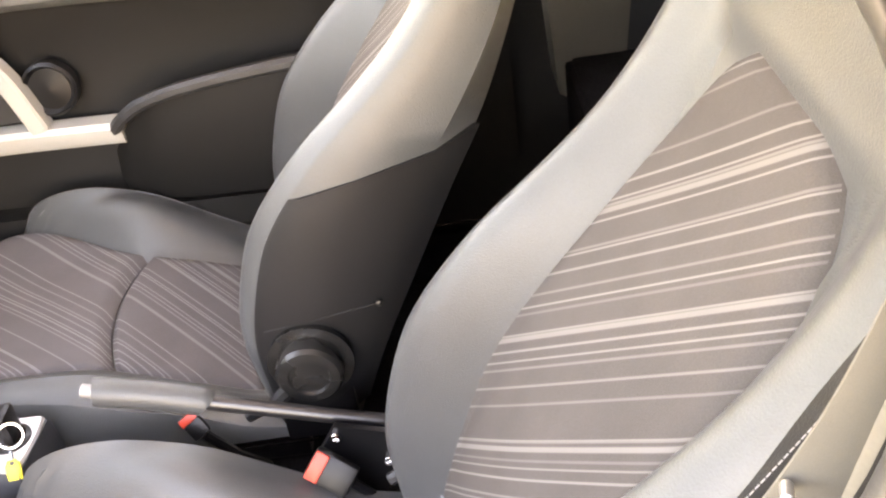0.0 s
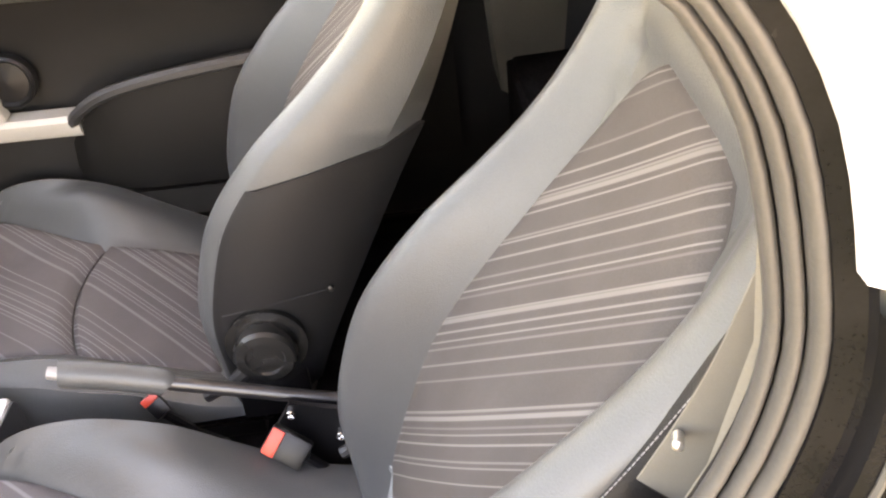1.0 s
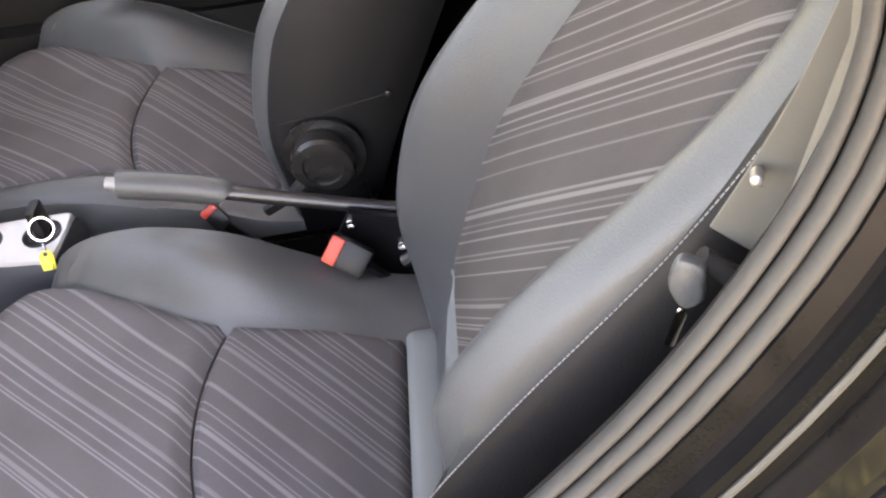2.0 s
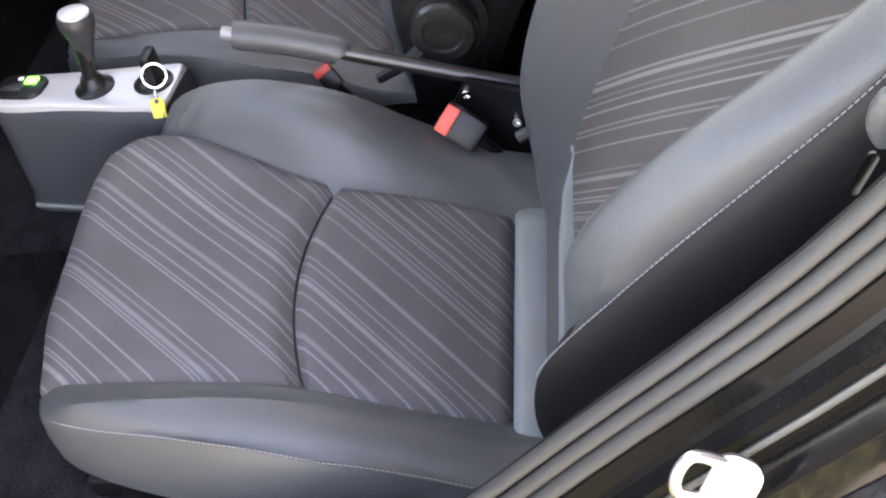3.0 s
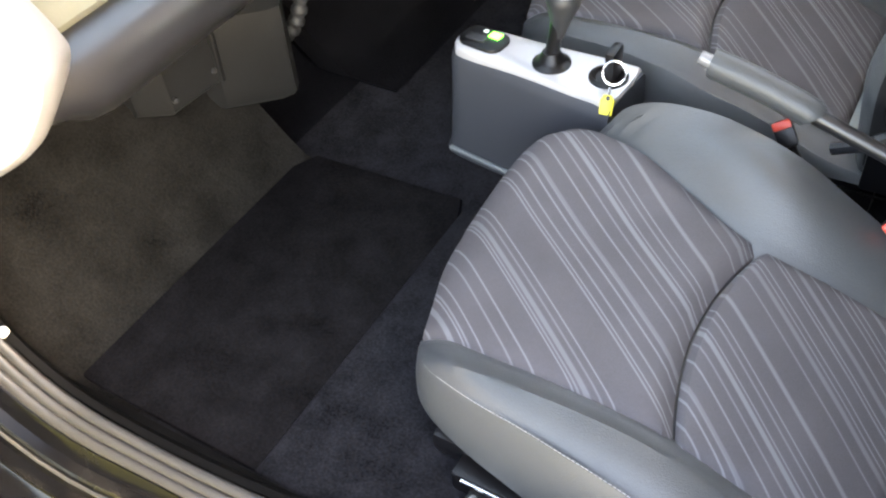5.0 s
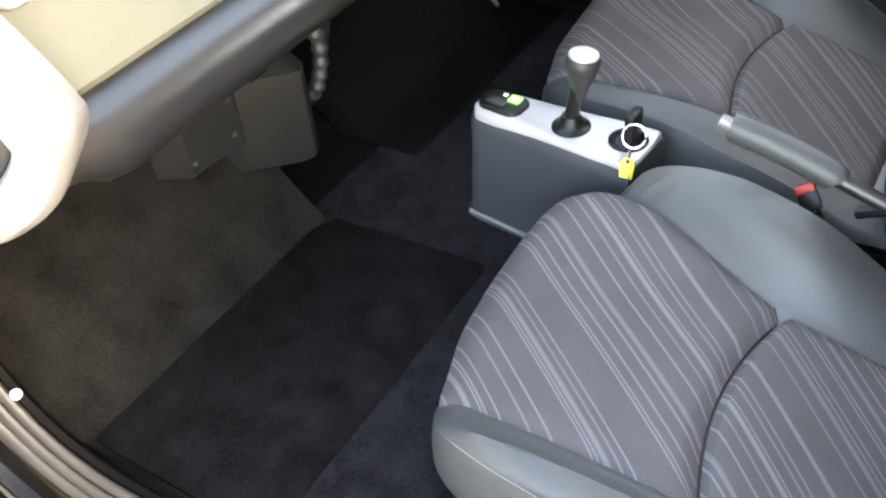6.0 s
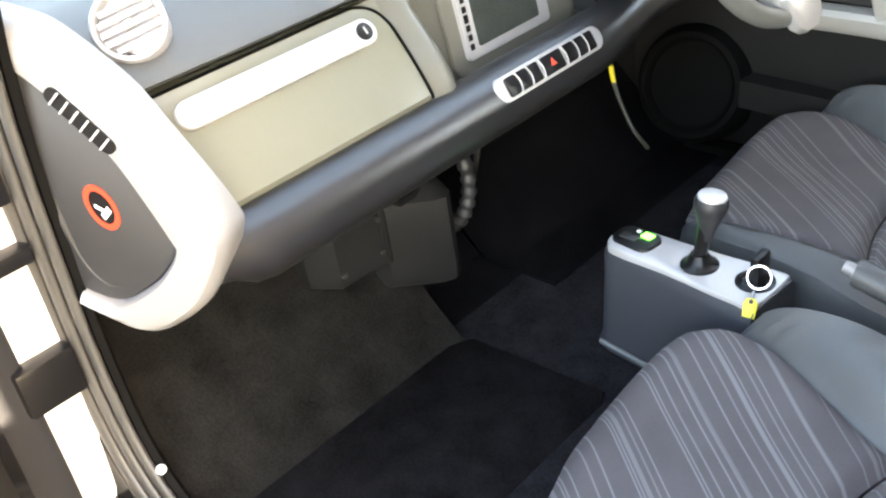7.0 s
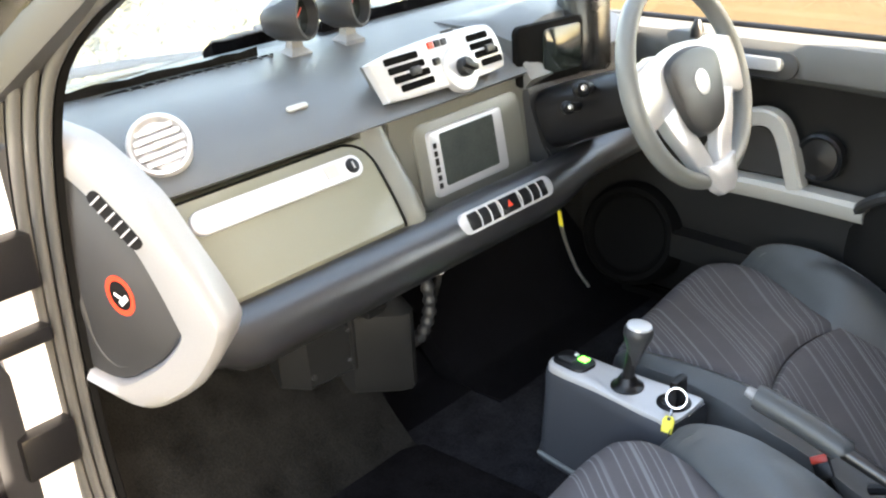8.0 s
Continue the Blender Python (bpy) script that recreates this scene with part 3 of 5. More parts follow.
for ca, cb in zip(cols, cols[1:]):
    for q in range(14):
        bm.faces.new((ca[q], ca[q + 1], cb[q + 1], cb[q]))
tagged(part("hedge_core", bm, M_LEAF, None), "dense inner growth of the hedge beyond the bonnet", "hedge", kind="stuff")
hedge("hedge", (-4.9, -0.5, 0), (0.8, 5.5, 1.7), 90000, "sunlit green hedge beyond the bonnet")


# ---- seats ----
INSERT_Z = [(-0.56, 0.596), (-0.545, 0.602), (-0.50, 0.614), (-0.40, 0.628), (-0.30, 0.634), (-0.226, 0.629), (-0.10, 0.590), (-0.03, 0.562), (0.06, 0.548)]
SIDE_RISE = [(-0.56, 0.012), (-0.50, 0.018), (-0.45, 0.022), (-0.40, 0.024), (-0.30, 0.026), (-0.20, 0.026), (-0.12, 0.028), (-0.05, 0.026), (0.06, 0.02)]
BACK_IN = [(0.54, 0.002), (0.565, 0.011), (0.60, 0.028), (0.64, 0.048), (0.68, 0.062), (0.75, 0.086), (0.85, 0.130), (0.92, 0.174), (1.00, 0.232), (1.08, 0.287), (1.15, 0.322), (1.20, 0.340), (1.30, 0.365), (1.45, 0.395)]
BACK_SIDE = [(0.54, 0.004), (0.62, -0.004), (0.70, -0.010), (0.76, 0.000), (0.838, 0.026), (0.877, 0.048), (0.92, 0.082), (0.962, 0.122), (1.012, 0.180), (1.062, 0.232), (1.11, 0.270), (1.16, 0.300), (1.21, 0.320), (1.30, 0.348), (1.45, 0.385)]
BACK_EDGE = [(0.54, 0.050), (0.62, 0.030), (0.70, 0.012), (0.76, 0.014), (0.795, 0.028), (0.86, 0.077), (0.91, 0.118), (0.95, 0.153), (0.98, 0.179), (1.01, 0.204), (1.057, 0.238), (1.107, 0.270), (1.153, 0.298), (1.20, 0.320), (1.25, 0.34)]
BACK_REAR = [(0.54, 0.120), (0.654, 0.165), (0.77, 0.222), (0.889, 0.283), (0.985, 0.335), (1.10, 0.380), (1.25, 0.425), (1.45, 0.460)]
BACK_WIDE = [(0.54, 0.205), (0.62, 0.218), (0.75, 0.225), (1.05, 0.226), (1.15, 0.228), (1.21, 0.226), (1.27, 0.195), (1.35, 0.158), (1.43, 0.135), (1.455, 0.11)]
HALF, PAD, WIDE = 0.216, 0.143, 0.246
RISE_FAR = [(-0.56, 0.0), (-0.50, 0.004), (-0.47, 0.018), (-0.43, 0.040), (-0.39, 0.062), (-0.35, 0.076), (-0.30, 0.085), (-0.22, 0.074), (-0.147, 0.042), (-0.077, 0.018), (0.0, 0.014), (0.06, 0.010)]
NEAR_EDGE = [(-0.217, -0.160), (-0.214, -0.200), (-0.208, -0.26), (-0.200, -0.32), (-0.182, -0.41), (-0.160, -0.468), (-0.130, -0.498), (-0.07, -0.521), (0.0, -0.544), (0.09, -0.555)]


def seat(dx, cy, inner, category_label):
    """A seat with striped cloth panels; inner: the side (+1 or -1 in y) that faces the other seat."""
    ob = tagged(empty("car_seat", (dx - 0.25, cy, FLOOR + 0.012)), category_label, "car seat", "front seats")

    def world(w, x, z):
        return Vector((x + dx, cy + w, z))

    def front(w):
        if w < 0.05:
            return lerp_curve(NEAR_EDGE, w)
        return -0.555 + 1.30 * (w - 0.09) ** 2 + 9.0 * max(0, abs(w) - 0.20) ** 1.6

    def border(x, s):
        """Half width of the cloth on the side s."""
        return lerp_curve([(-0.55, 0.290), (-0.47, 0.250), (-0.43, 0.234), (-0.39, 0.218), (-0.35, 0.200), (-0.31, 0.182), (-0.27, 0.163), (-0.222, 0.148), (-0.12, 0.152), (-0.02, 0.152)] if s > 0 else [(-0.55, 0.112), (-0.50, 0.120), (-0.40, 0.129), (-0.30, 0.135), (-0.209, 0.140), (-0.113, 0.146), (-0.02, 0.140)], x)

    def top(w, x):
        a = abs(w)
        b = border(x, w)
        H = WIDE if w > 0 else HALF
        rise = smooth_step(b - 0.006, max(b + 0.012, min(b + 0.048, H - 0.008)), a) - (0.30 if w > 0 else 0.70) * smooth_step(H - 0.045, H, a)
        edge = max(0.0, 1 - (x - front(w)) / 0.05)
        lift = 0.030 * smooth_step(0.06, 0.23, w) * smooth_step(-0.22, -0.42, x) if w > 0 else 0.0
        drop = 0.022 if w > 0 else 0.004 + 0.018 * smooth_step(-0.30, -0.47, front(w))
        return lerp_curve(INSERT_Z, x) + rise * lerp_curve(RISE_FAR if w > 0 else SIDE_RISE, x) + lift - drop * edge * edge

    # cushion body
    bm = B()
    ws = [-HALF + (HALF + WIDE) * k / 66 for k in range(67)]
    nx = 56
    grid = [[bm.verts.new(world(w, front(w) + (0.05 - front(w)) * j / nx, top(w, front(w) + (0.05 - front(w)) * j / nx) - 0.017 * (1 - smooth_step(border(front(w) + (0.05 - front(w)) * j / nx, w) - 0.022, border(front(w) + (0.05 - front(w)) * j / nx, w) - 0.002, abs(w))))) for w in ws] for j in range(nx + 1)]
    for a, b in zip(grid, grid[1:]):
        for k in range(66):
            bm.faces.new((a[k], a[k + 1], b[k + 1], b[k]))
    for _ in range(30):
        old = [[v.co.z for v in row] for row in grid]
        for j in range(1, nx):
            for k in range(1, 66):
                w = ws[k]
                if w > border(grid[j][k].co.x - dx, 1) + 0.004 or w < -0.16:
                    grid[j][k].co.z += 0.6 * ((old[j - 1][k] + old[j + 1][k] + old[j][k - 1] + old[j][k + 1]) / 4 - old[j][k])
    edge = grid[0][:] + [r[-1] for r in grid[1:]] + grid[-1][-2::-1] + [r[0] for r in grid[-2:0:-1]]
    prev = edge
    for out, low in ((0.006, 0.012), (0.014, 0.045), (0.016, 0.085), (0.004, 0.120), (-0.03, 0.135)):
        ring = []
        for v in edge:
            c = v.co - Vector((dx - 0.25, cy, 0))
            d = Vector((c.x * 0.9, c.y, 0)).normalized()
            out_here = out * (0.30 + 0.70 * max(0.0, -d.y) ** 3) if out > 0 else out
            z = min(v.co.z - 0.004, max(0.548, v.co.z - low * (v.co.z - 0.535) / 0.10))
            ring.append(bm.verts.new((v.co.x + d.x * out_here, v.co.y + d.y * out_here, z)))
        for k in range(len(edge)):
            j = (k + 1) % len(edge)
            bm.faces.new((prev[k], prev[j], ring[j], ring[k]))
        prev = ring
    bm.faces.new(prev)
    cushion = part("cushion", bm, M_LEATHER, ob, "grey leatherette cushion with raised sides")

    def pad(name, x_of, label):
        """A cloth panel let into the cushion; x_of(w, s) runs from its front to its back."""
        bm = B()
        nu, nv = 30, 24
        uv = bm.loops.layers.uv.new("UVMap")
        vs = []
        for j in range(nv + 1):
            row = []
            for k in range(nu + 1):
                u, s = -1 + 2 * k / nu, j / nv
                x = x_of(PAD * u, s)
                for _ in range(4):
                    w = min(border(x, u), WIDE - 0.004 if u > 0 else HALF) * abs(u) * (1 if u > 0 else -1)
                    x = x_of(w, s)
                d = min(1.0, (1 - abs(u)) * PAD / 0.022, s * 0.25 / 0.028 + (0.5 if x < -0.45 else 0), (1 - s) * 0.25 / 0.024)
                puff = 0.014 * math.sqrt(max(0.0, 1 - (1 - d) ** 2)) - 0.010
                row.append(bm.verts.new(world(w, x, top(w * 0.97, x) + puff)))
            vs.append(row)
        for j in range(nv):
            for k in range(nu):
                f = bm.faces.new((vs[j][k], vs[j][k + 1], vs[j + 1][k + 1], vs[j + 1][k]))
                for lp in f.loops:
                    lp[uv].uv = (lp.vert.co.x, lp.vert.co.y)
        edge = vs[0][:] + [r[-1] for r in vs[1:]] + vs[-1][-2::-1] + [r[0] for r in vs[-2:0:-1]]
        low = [bm.verts.new(v.co - Vector((0, 0, 0.02))) for v in edge]
        for k in range(len(edge)):
            j = (k + 1) % len(edge)
            bm.faces.new((edge[k], edge[j], low[j], low[k]))
        return part(name, bm, M_CLOTH, ob, label)

    def seam(w):
        return -0.2165 - 0.045 * w - 0.028 * max(0, 1 - (w / PAD) ** 2)

    pad("front_panel", lambda w, s: front(w) + 0.003 + (seam(w) - front(w) - 0.0045) * s, "charcoal cloth panel with pale diagonal lines")
    pad("rear_panel", lambda w, s: seam(w) + 0.0015 + (-0.022 - 0.02 * (w + 0.14) - seam(w)) * s, "charcoal cloth panel with pale diagonal lines")

    # pale strip across the back of the cushion
    bm = B()
    loops = []
    for k in range(21):
        w = -0.158 + 0.322 * k / 20
        z = lerp_curve(INSERT_Z, -0.01) + 0.002 - 0.012 * smooth_step(0.148, 0.162, abs(w))
        back = -0.02 * (w + 0.14)
        loops.append([world(w, x + (back if x < 0 else 0), z + h) for x, h in ((-0.019, -0.03), (-0.020, 0.001), (-0.016, 0.006), (-0.008, 0.008), (0.008, 0.007), (0.016, 0.003), (0.018, -0.03))])
    rings(bm, loops)
    part("back_strip", bm, M_LEATHER_PALE, ob, "pale grey leatherette strip")

    # piping along the cushion's outer edges
    for s in (-inner,):
        H = (WIDE if s > 0 else HALF) - 0.001
        path = [world(s * H, x, top(s * H, x) + 0.0015) for x in [front(s * H) + 0.006 + (-0.06 - front(s * H)) * k / 40 for k in range(41)]]
        if s < 0:
            path = [world(w, front(w) + 0.002, top(w, front(w)) + 0.0012) for w in [-0.145 - (H - 0.145) * k / 40 for k in range(40)]] + path
        part("stitching", dashes(B(), path), M_PIPE, ob, "pale stitching")

    # backrest: horizontal sections stacked upwards
    def back_front(w, z):
        a = abs(w)
        W = lerp_curve(BACK_WIDE, z)
        k = smooth_step((0.140 if w > 0 else 0.142) * W / 0.225, 0.196 * W / 0.225, a) - 0.10 * smooth_step(0.205 * W / 0.225, W, a)
        b, i = lerp_curve(BACK_SIDE, z), lerp_curve(BACK_IN, z)
        if w < 0 < inner:
            b += 0.036 * smooth_step(0.90, 0.76, z)
        roll = max(0.0, (a - 0.80 * W) / (0.20 * W))
        return i + (b - i) * k + 0.012 * roll * roll

    bm = B()
    loops = []
    zs = [0.54 + 0.90 * k / 52 for k in range(53)] + [1.450, 1.456]
    for q, z in enumerate(zs):
        W = lerp_curve(BACK_WIDE, z) * (1.0 if q < 53 else (0.93, 0.8)[q - 53])
        sink = (0.0 if q < 53 else (0.008, 0.022)[q - 53])
        fr = [world(W * u, back_front(W * u, z) + sink - (-0.010 if (-0.142 < W * u < 0.142 and 0.645 < z < 1.15) else 0), z) for u in [-1 + 2 * k / 48 for k in range(49)]]
        r = lerp_curve(BACK_REAR, z) - sink
        f0 = back_front(W, z) + sink
        side = [(W + 0.004, f0 + 0.008), (W + 0.010, f0 + (r - f0) * 0.35), (W + 0.004, f0 + (r - f0) * 0.75), (W - 0.03, r - 0.004)]
        rear = [world(w, x, z) for w, x in side] + [world(W * u * 0.8, r + 0.006 * (1 - u * u), z) for u in (0.8, 0.4, 0, -0.4, -0.8)] + [world(-w, x, z) for w, x in side[::-1]]
        loops.append(fr + rear)
    rings(bm, loops)
    part("backrest", bm, M_LEATHER, ob, "grey leatherette backrest with raised sides and built-in headrest")

    # black side panels of the backrest
    for s in (-1, 1):
        bm = B()
        loops = []
        for k in range(40):
            z0 = 0.575 + (0.335 if s == inner else 0.625) * k / 39
            ring = []
            for depth, out, back in ((0.0, 0.0025, 0.0035), (0.03, 0.0095, 0.009), (0.35, 0.0135, 0.0), (0.75, 0.008, 0.0), (1.0, -0.020, -0.001), (0.9, -0.04, 0.0), (0.1, -0.03, 0.0)):
                z = z0 + (0.05 * depth * (k / 39) ** 3 if s == inner else 0)
                W = lerp_curve(BACK_WIDE, z)
                f0, r = back_front(W, z), lerp_curve(BACK_REAR, z)
                if s != inner:
                    f0, out = lerp_curve(BACK_EDGE, z), out + 0.0065 * (depth < 0.5)
                ring.append(world(s * (W + out), f0 + back + (r - f0) * depth, z))
            loops.append(ring)
        rings(bm, loops)
        part("side_panel", bm, M_LEATHER_DARK, ob, "black leatherette side panel")
        path = []
        for k in range(70):
            z = (0.70 if s == inner else 0.775) + (0.21 if s == inner else 0.425) * k / 69
            W = lerp_curve(BACK_WIDE, z)
            # inner side: the pale thread paints the highlight along the edge; outer side: real stitches
            if s == inner:
                path.append(world(s * (W + 0.001), back_front(W, z) + 0.003, z))
            else:
                path.append(world(s * (W + 0.0105), lerp_curve(BACK_EDGE, z) + 0.001, z))
        part("stitching", dashes(B(), path), M_PIPE, ob, "pale stitching")
        # shoulder seam
        path = [world(s * w, back_front(w, 1.198 + 0.2 * (w - 0.19)) - 0.0005, 1.198 + 0.2 * (w - 0.19)) for w in [0.165 + 0.052 * k / 12 for k in range(13)]]
        part("shoulder_seam", tube(B(), path, 0.0005, 6), M_LEATHER_DARK, ob)

    # striped cloth of the backrest
    bm = B()
    uv = bm.loops.layers.uv.new("UVMap")
    nu, nv = 30, 48
    vs = []
    lo, hi = 0.632, 1.168
    for j in range(nv + 1):
        z = lo + (hi - lo) * j / nv
        row = []
        half_far = lerp_curve([(0.632, 0.158), (0.70, 0.170), (0.80, 0.170), (0.88, 0.162), (0.95, 0.152), (1.02, 0.140), (1.08, 0.122), (1.14, 0.088), (1.168, 0.050)], z)
        half_near = lerp_curve([(0.632, 0.146), (0.70, 0.150), (0.96, 0.150), (1.05, 0.146), (1.10, 0.136), (1.14, 0.110), (1.168, 0.070)], z)
        for k in range(nu + 1):
            u = -1 + 2 * k / nu
            half = half_far if u > 0 else half_near
            w = half * u
            d = min(1.0, (1 - abs(u)) * half / 0.02, (z - lo) / 0.02, (hi - z) / 0.02)
            puff = 0.014 * math.sqrt(max(0.0, 1 - (1 - d) ** 2)) - 0.007
            row.append(bm.verts.new(world(w, back_front(w * 0.95, z) - puff, z)))
        vs.append(row)
    for j in range(nv):
        for k in range(nu):
            f = bm.faces.new((vs[j][k], vs[j][k + 1], vs[j + 1][k + 1], vs[j + 1][k]))
            for lp in f.loops:
                # the lines fan out: steep low down, flatter towards the shoulder
                dy = lp.vert.co.y - cy
                lp[uv].uv = (lp.vert.co.y, (lp.vert.co.z + 1.432 * dy) / (1 + 0.6 * dy))
    edge = vs[0][:] + [r[-1] for r in vs[1:]] + vs[-1][-2::-1] + [r[0] for r in vs[-2:0:-1]]
    low = [bm.verts.new(v.co + Vector((0.02, 0, 0))) for v in edge]
    for k in range(len(edge)):
        j = (k + 1) % len(edge)
        bm.faces.new((edge[k], edge[j], low[j], low[k]))
    part("back_panel", bm, M_CLOTH_BACK, ob, "charcoal cloth back panel with pale slanting lines")

    # pale strip below the cloth
    bm = B()
    loops = []
    for k in range(33):
        w = -0.150 + 0.305 * k / 32
        h = 0.020 - 0.013 * smooth_step(0.02, 0.15, w)
        zc = 0.631 - h + 0.030 * smooth_step(0.11, 0.155, w)
        loops.append([world(w, back_front(w * 0.95, zc) - d, zc + v) for d, v in ((-0.02, -h), (0.001, -h), (0.006, -h * 0.8), (0.0075, 0.0), (0.006, h * 0.8), (0.001, h), (-0.02, h))])
    rings(bm, loops)
    part("edge_strip", bm, M_LEATHER_PALE, ob, "pale grey leatherette strip below the cloth")

    # recliner wheel on the inner side
    y = cy + inner * (HALF + 0.009)
    hub = face_rear((dx + 0.080, y, 0.689), (0, 0, 1), (0, inner, 0.0))
    knob = part("recliner_wheel", lathe(B(), hub, [(0.050, 0), (0.052, 0.012), (0.050, 0.016), (0.043, 0.018), (0.041, 0.024), (0.041, 0.046), (0.037, 0.051), (0.026, 0.052), (0.024, 0.048), (0.0, 0.048)], 36), M_WHEEL, ob, "round black recliner wheel")
    part("rim_band", lathe(B(), hub, [(0.0425, 0.018), (0.0535, 0.018), (0.0535, 0.023), (0.0425, 0.023)], 36), M_WHEEL, knob)
    path = [(dx + 0.055, y + inner * 0.006, 0.650), (dx + 0.02, y + inner * 0.012, 0.625), (dx - 0.02, y + inner * 0.010, 0.603)]
    part("lever", tube(B(), smooth_path(path, 4), [0.010] * 4 + [0.008] * 5, 8), M_EDGE, ob, "grey recliner lever")
    bm = B()
    box(bm, (dx + 0.07, y - inner * 0.004, 0.63), (0.10, 0.010, 0.17), 0.004)
    part("hinge_plate", bm, M_BLACK, ob, "black hinge plate")

    # seam and bolt on the inner side panel
    for s in (inner,):
        path = []
        for k in range(14):
            q = k / 13
            z = 0.735 + 0.022 * q
            W, f0, r = lerp_curve(BACK_WIDE, z), back_front(0.22, z), lerp_curve(BACK_REAR, z)
            path.append(world(s * (W + 0.0125 - 0.004 * abs(q - 0.45)), f0 + 0.02 + (r - f0) * 0.70 * q, z))
        part("side_seam", tube(B(), path, 0.0010, 6), M_LEATHER_DARK, ob)
        part("side_bolt", lathe(B(), face_rear(path[-1], (0, 0, 1), (0, s, 0)), [(0.004, -0.002), (0.004, 0.002), (0.002, 0.003), (0, 0.003)], 12), M_WHEEL, ob, "small dark bolt")

    # rails, seat pan and adjuster
    bm = B()
    box(bm, (dx - 0.22, cy, 0.518), (0.48, 0.36, 0.03), 0.008)
    part("seat_pan", bm, M_BLACK, ob, "black steel seat pan")
    for s in (-1, 1):
        bm = B()
        box(bm, (dx - 0.19, cy + s * 0.193, FLOOR + 0.030), (0.46, 0.028, 0.030), 0.004)
        rail = part("rail", bm, M_BLACK, ob, "black seat rail")
        bm = B()
        box(bm, (dx - 0.175, cy + s * 0.2110, FLOOR + 0.047), (0.46, 0.004, 0.004), 0.001)
        part("slide", bm, M_CHROME, rail, "bright steel slide edge")
        bm = B()
        box(bm, (dx - 0.375, cy + s * 0.204, FLOOR + 0.016), (0.046, 0.040, 0.030), 0.004)
        foot = part("foot", bm, M_BLACK, rail, "black rail foot")
        for k in (-0.013, 0.011):
            part("rivet", lathe(B(), Matrix.Translation((dx - 0.375 + k, cy + s * 0.217, FLOOR + 0.0308)), [(0.0050, 0), (0.0042, 0.003), (0, 0.0038)], 10), M_STEEL, rail)
    # bright lever by the hinge on the door side
    o = -inner
    path = [(dx - 0.10, cy + o * 0.235, 0.560), (dx - 0.05, cy + o * 0.240, 0.572), (dx + 0.0, cy + o * 0.238, 0.590), (dx + 0.03, cy + o * 0.235, 0.600)]
    part("tilt_lever", tube(B(), smooth_path(path, 5), 0.0045, 8), M_CHROME, ob, "bright steel tilt lever")
    return ob


seat(0.0, -0.3035, 1, "grey leatherette passenger seat with charcoal cloth lined in pale stripes")
seat(-0.185, 0.3035, -1, "grey leatherette driver seat with charcoal cloth lined in pale stripes")


# ---- dashboard ----
dash = tagged(empty("dashboard", (-1.0, 0, 0.9)), "slate dashboard with olive grey glovebox, silver trim and round vents", "dashboard")


def along_y(profile_of, ys):
    """A solid of sections in x and z, set out along y."""
    bm = B()
    rings(bm, [[(x, y, z) for x, z in profile_of(y)] for y in ys])
    return bm


def upper(y):
    e = smooth_step(0.50, 0.60, abs(y + 0.02))
    bow = 0.012 * math.cos(min(1, abs(y + 0.17) / 0.4) * math.pi / 2)
    hump = -0.022 * math.exp(-((y - 0.07) / 0.20) ** 2)
    return [(-1.27, 0.95), (-1.285, 1.118 - 0.01 * e), (-1.20, 1.128 + hump * 0.3 - 0.012 * e), (-1.08, 1.122 + hump - 0.015 * e), (-1.00, 1.102 + hump - 0.012 * e), (-0.955, 1.078 + hump * 0.5), (-0.928 + bow * 0.4, 1.062 + hump * 0.2), (-0.922 + bow * 0.4, 1.054), (-0.932, 1.046), (-0.97, 1.040), (-1.05, 0.98), (-1.10, 0.92)]


ys = [-0.585 + 1.20 * k / 60 for k in range(61)]
part("dash_top", along_y(upper, ys), M_DASH, dash, "soft slate dashboard top")

# glovebox and middle panel
def lower_face(y):
    return [(-0.858, 0.905), (-0.852, 0.919), (-0.872, 0.953), (-0.913, 1.010), (-0.934, 1.037), (-1.0, 1.03), (-1.02, 0.90)]


glove = part("glovebox_door", along_y(lower_face, [-0.535 + 0.384 * k / 14 for k in range(15)]), M_GLOVE, dash, "olive grey glovebox door with rounded corner")
gm = face_rear((-0.9115, -0.329, 1.0085), (-0.55, 0, 0.8), (0.8, 0, 0.6))
handle = part("handle", slab(B(), [(x * 1.0, y) for x, y in round_rect(0.300, 0.034, 0.0165, 8)], gm, 0.007, 0.002), M_SILVER, glove, "bright silver glovebox handle bar")
lm = gm @ Matrix.Translation((0.131, 0, 0.007))
part("lock", lathe(B(), lm, [(0.0115, 0), (0.0115, 0.002), (0.008, 0.0028), (0.0, 0.0028)], 20), M_BLACK, glove, "round black lock")
bm = B()
box(bm, (0.131, 0, 0.0105), (0.0025, 0.010, 0.0015), m=gm)
part("keyhole", bm, M_STEEL, glove)
bm = B()
box(bm, (0.092, 0.002, 0.0072), (0.024, 0.020, 0.001), m=gm)
part("catch", bm, M_GREYTRIM, glove)


part("centre_panel", along_y(lambda y: [(-0.858, 0.880), (-0.915, 0.872), (-0.926, 0.868), (-0.9425, 1.000), (-0.940, 1.045), (-1.03, 1.045), (-1.03, 0.87)], [-0.085, -0.07, -0.05, 0.0, 0.1, 0.19, 0.235, 0.262]), M_STACK, dash, "olive grey panel round the screen")
bm = B()
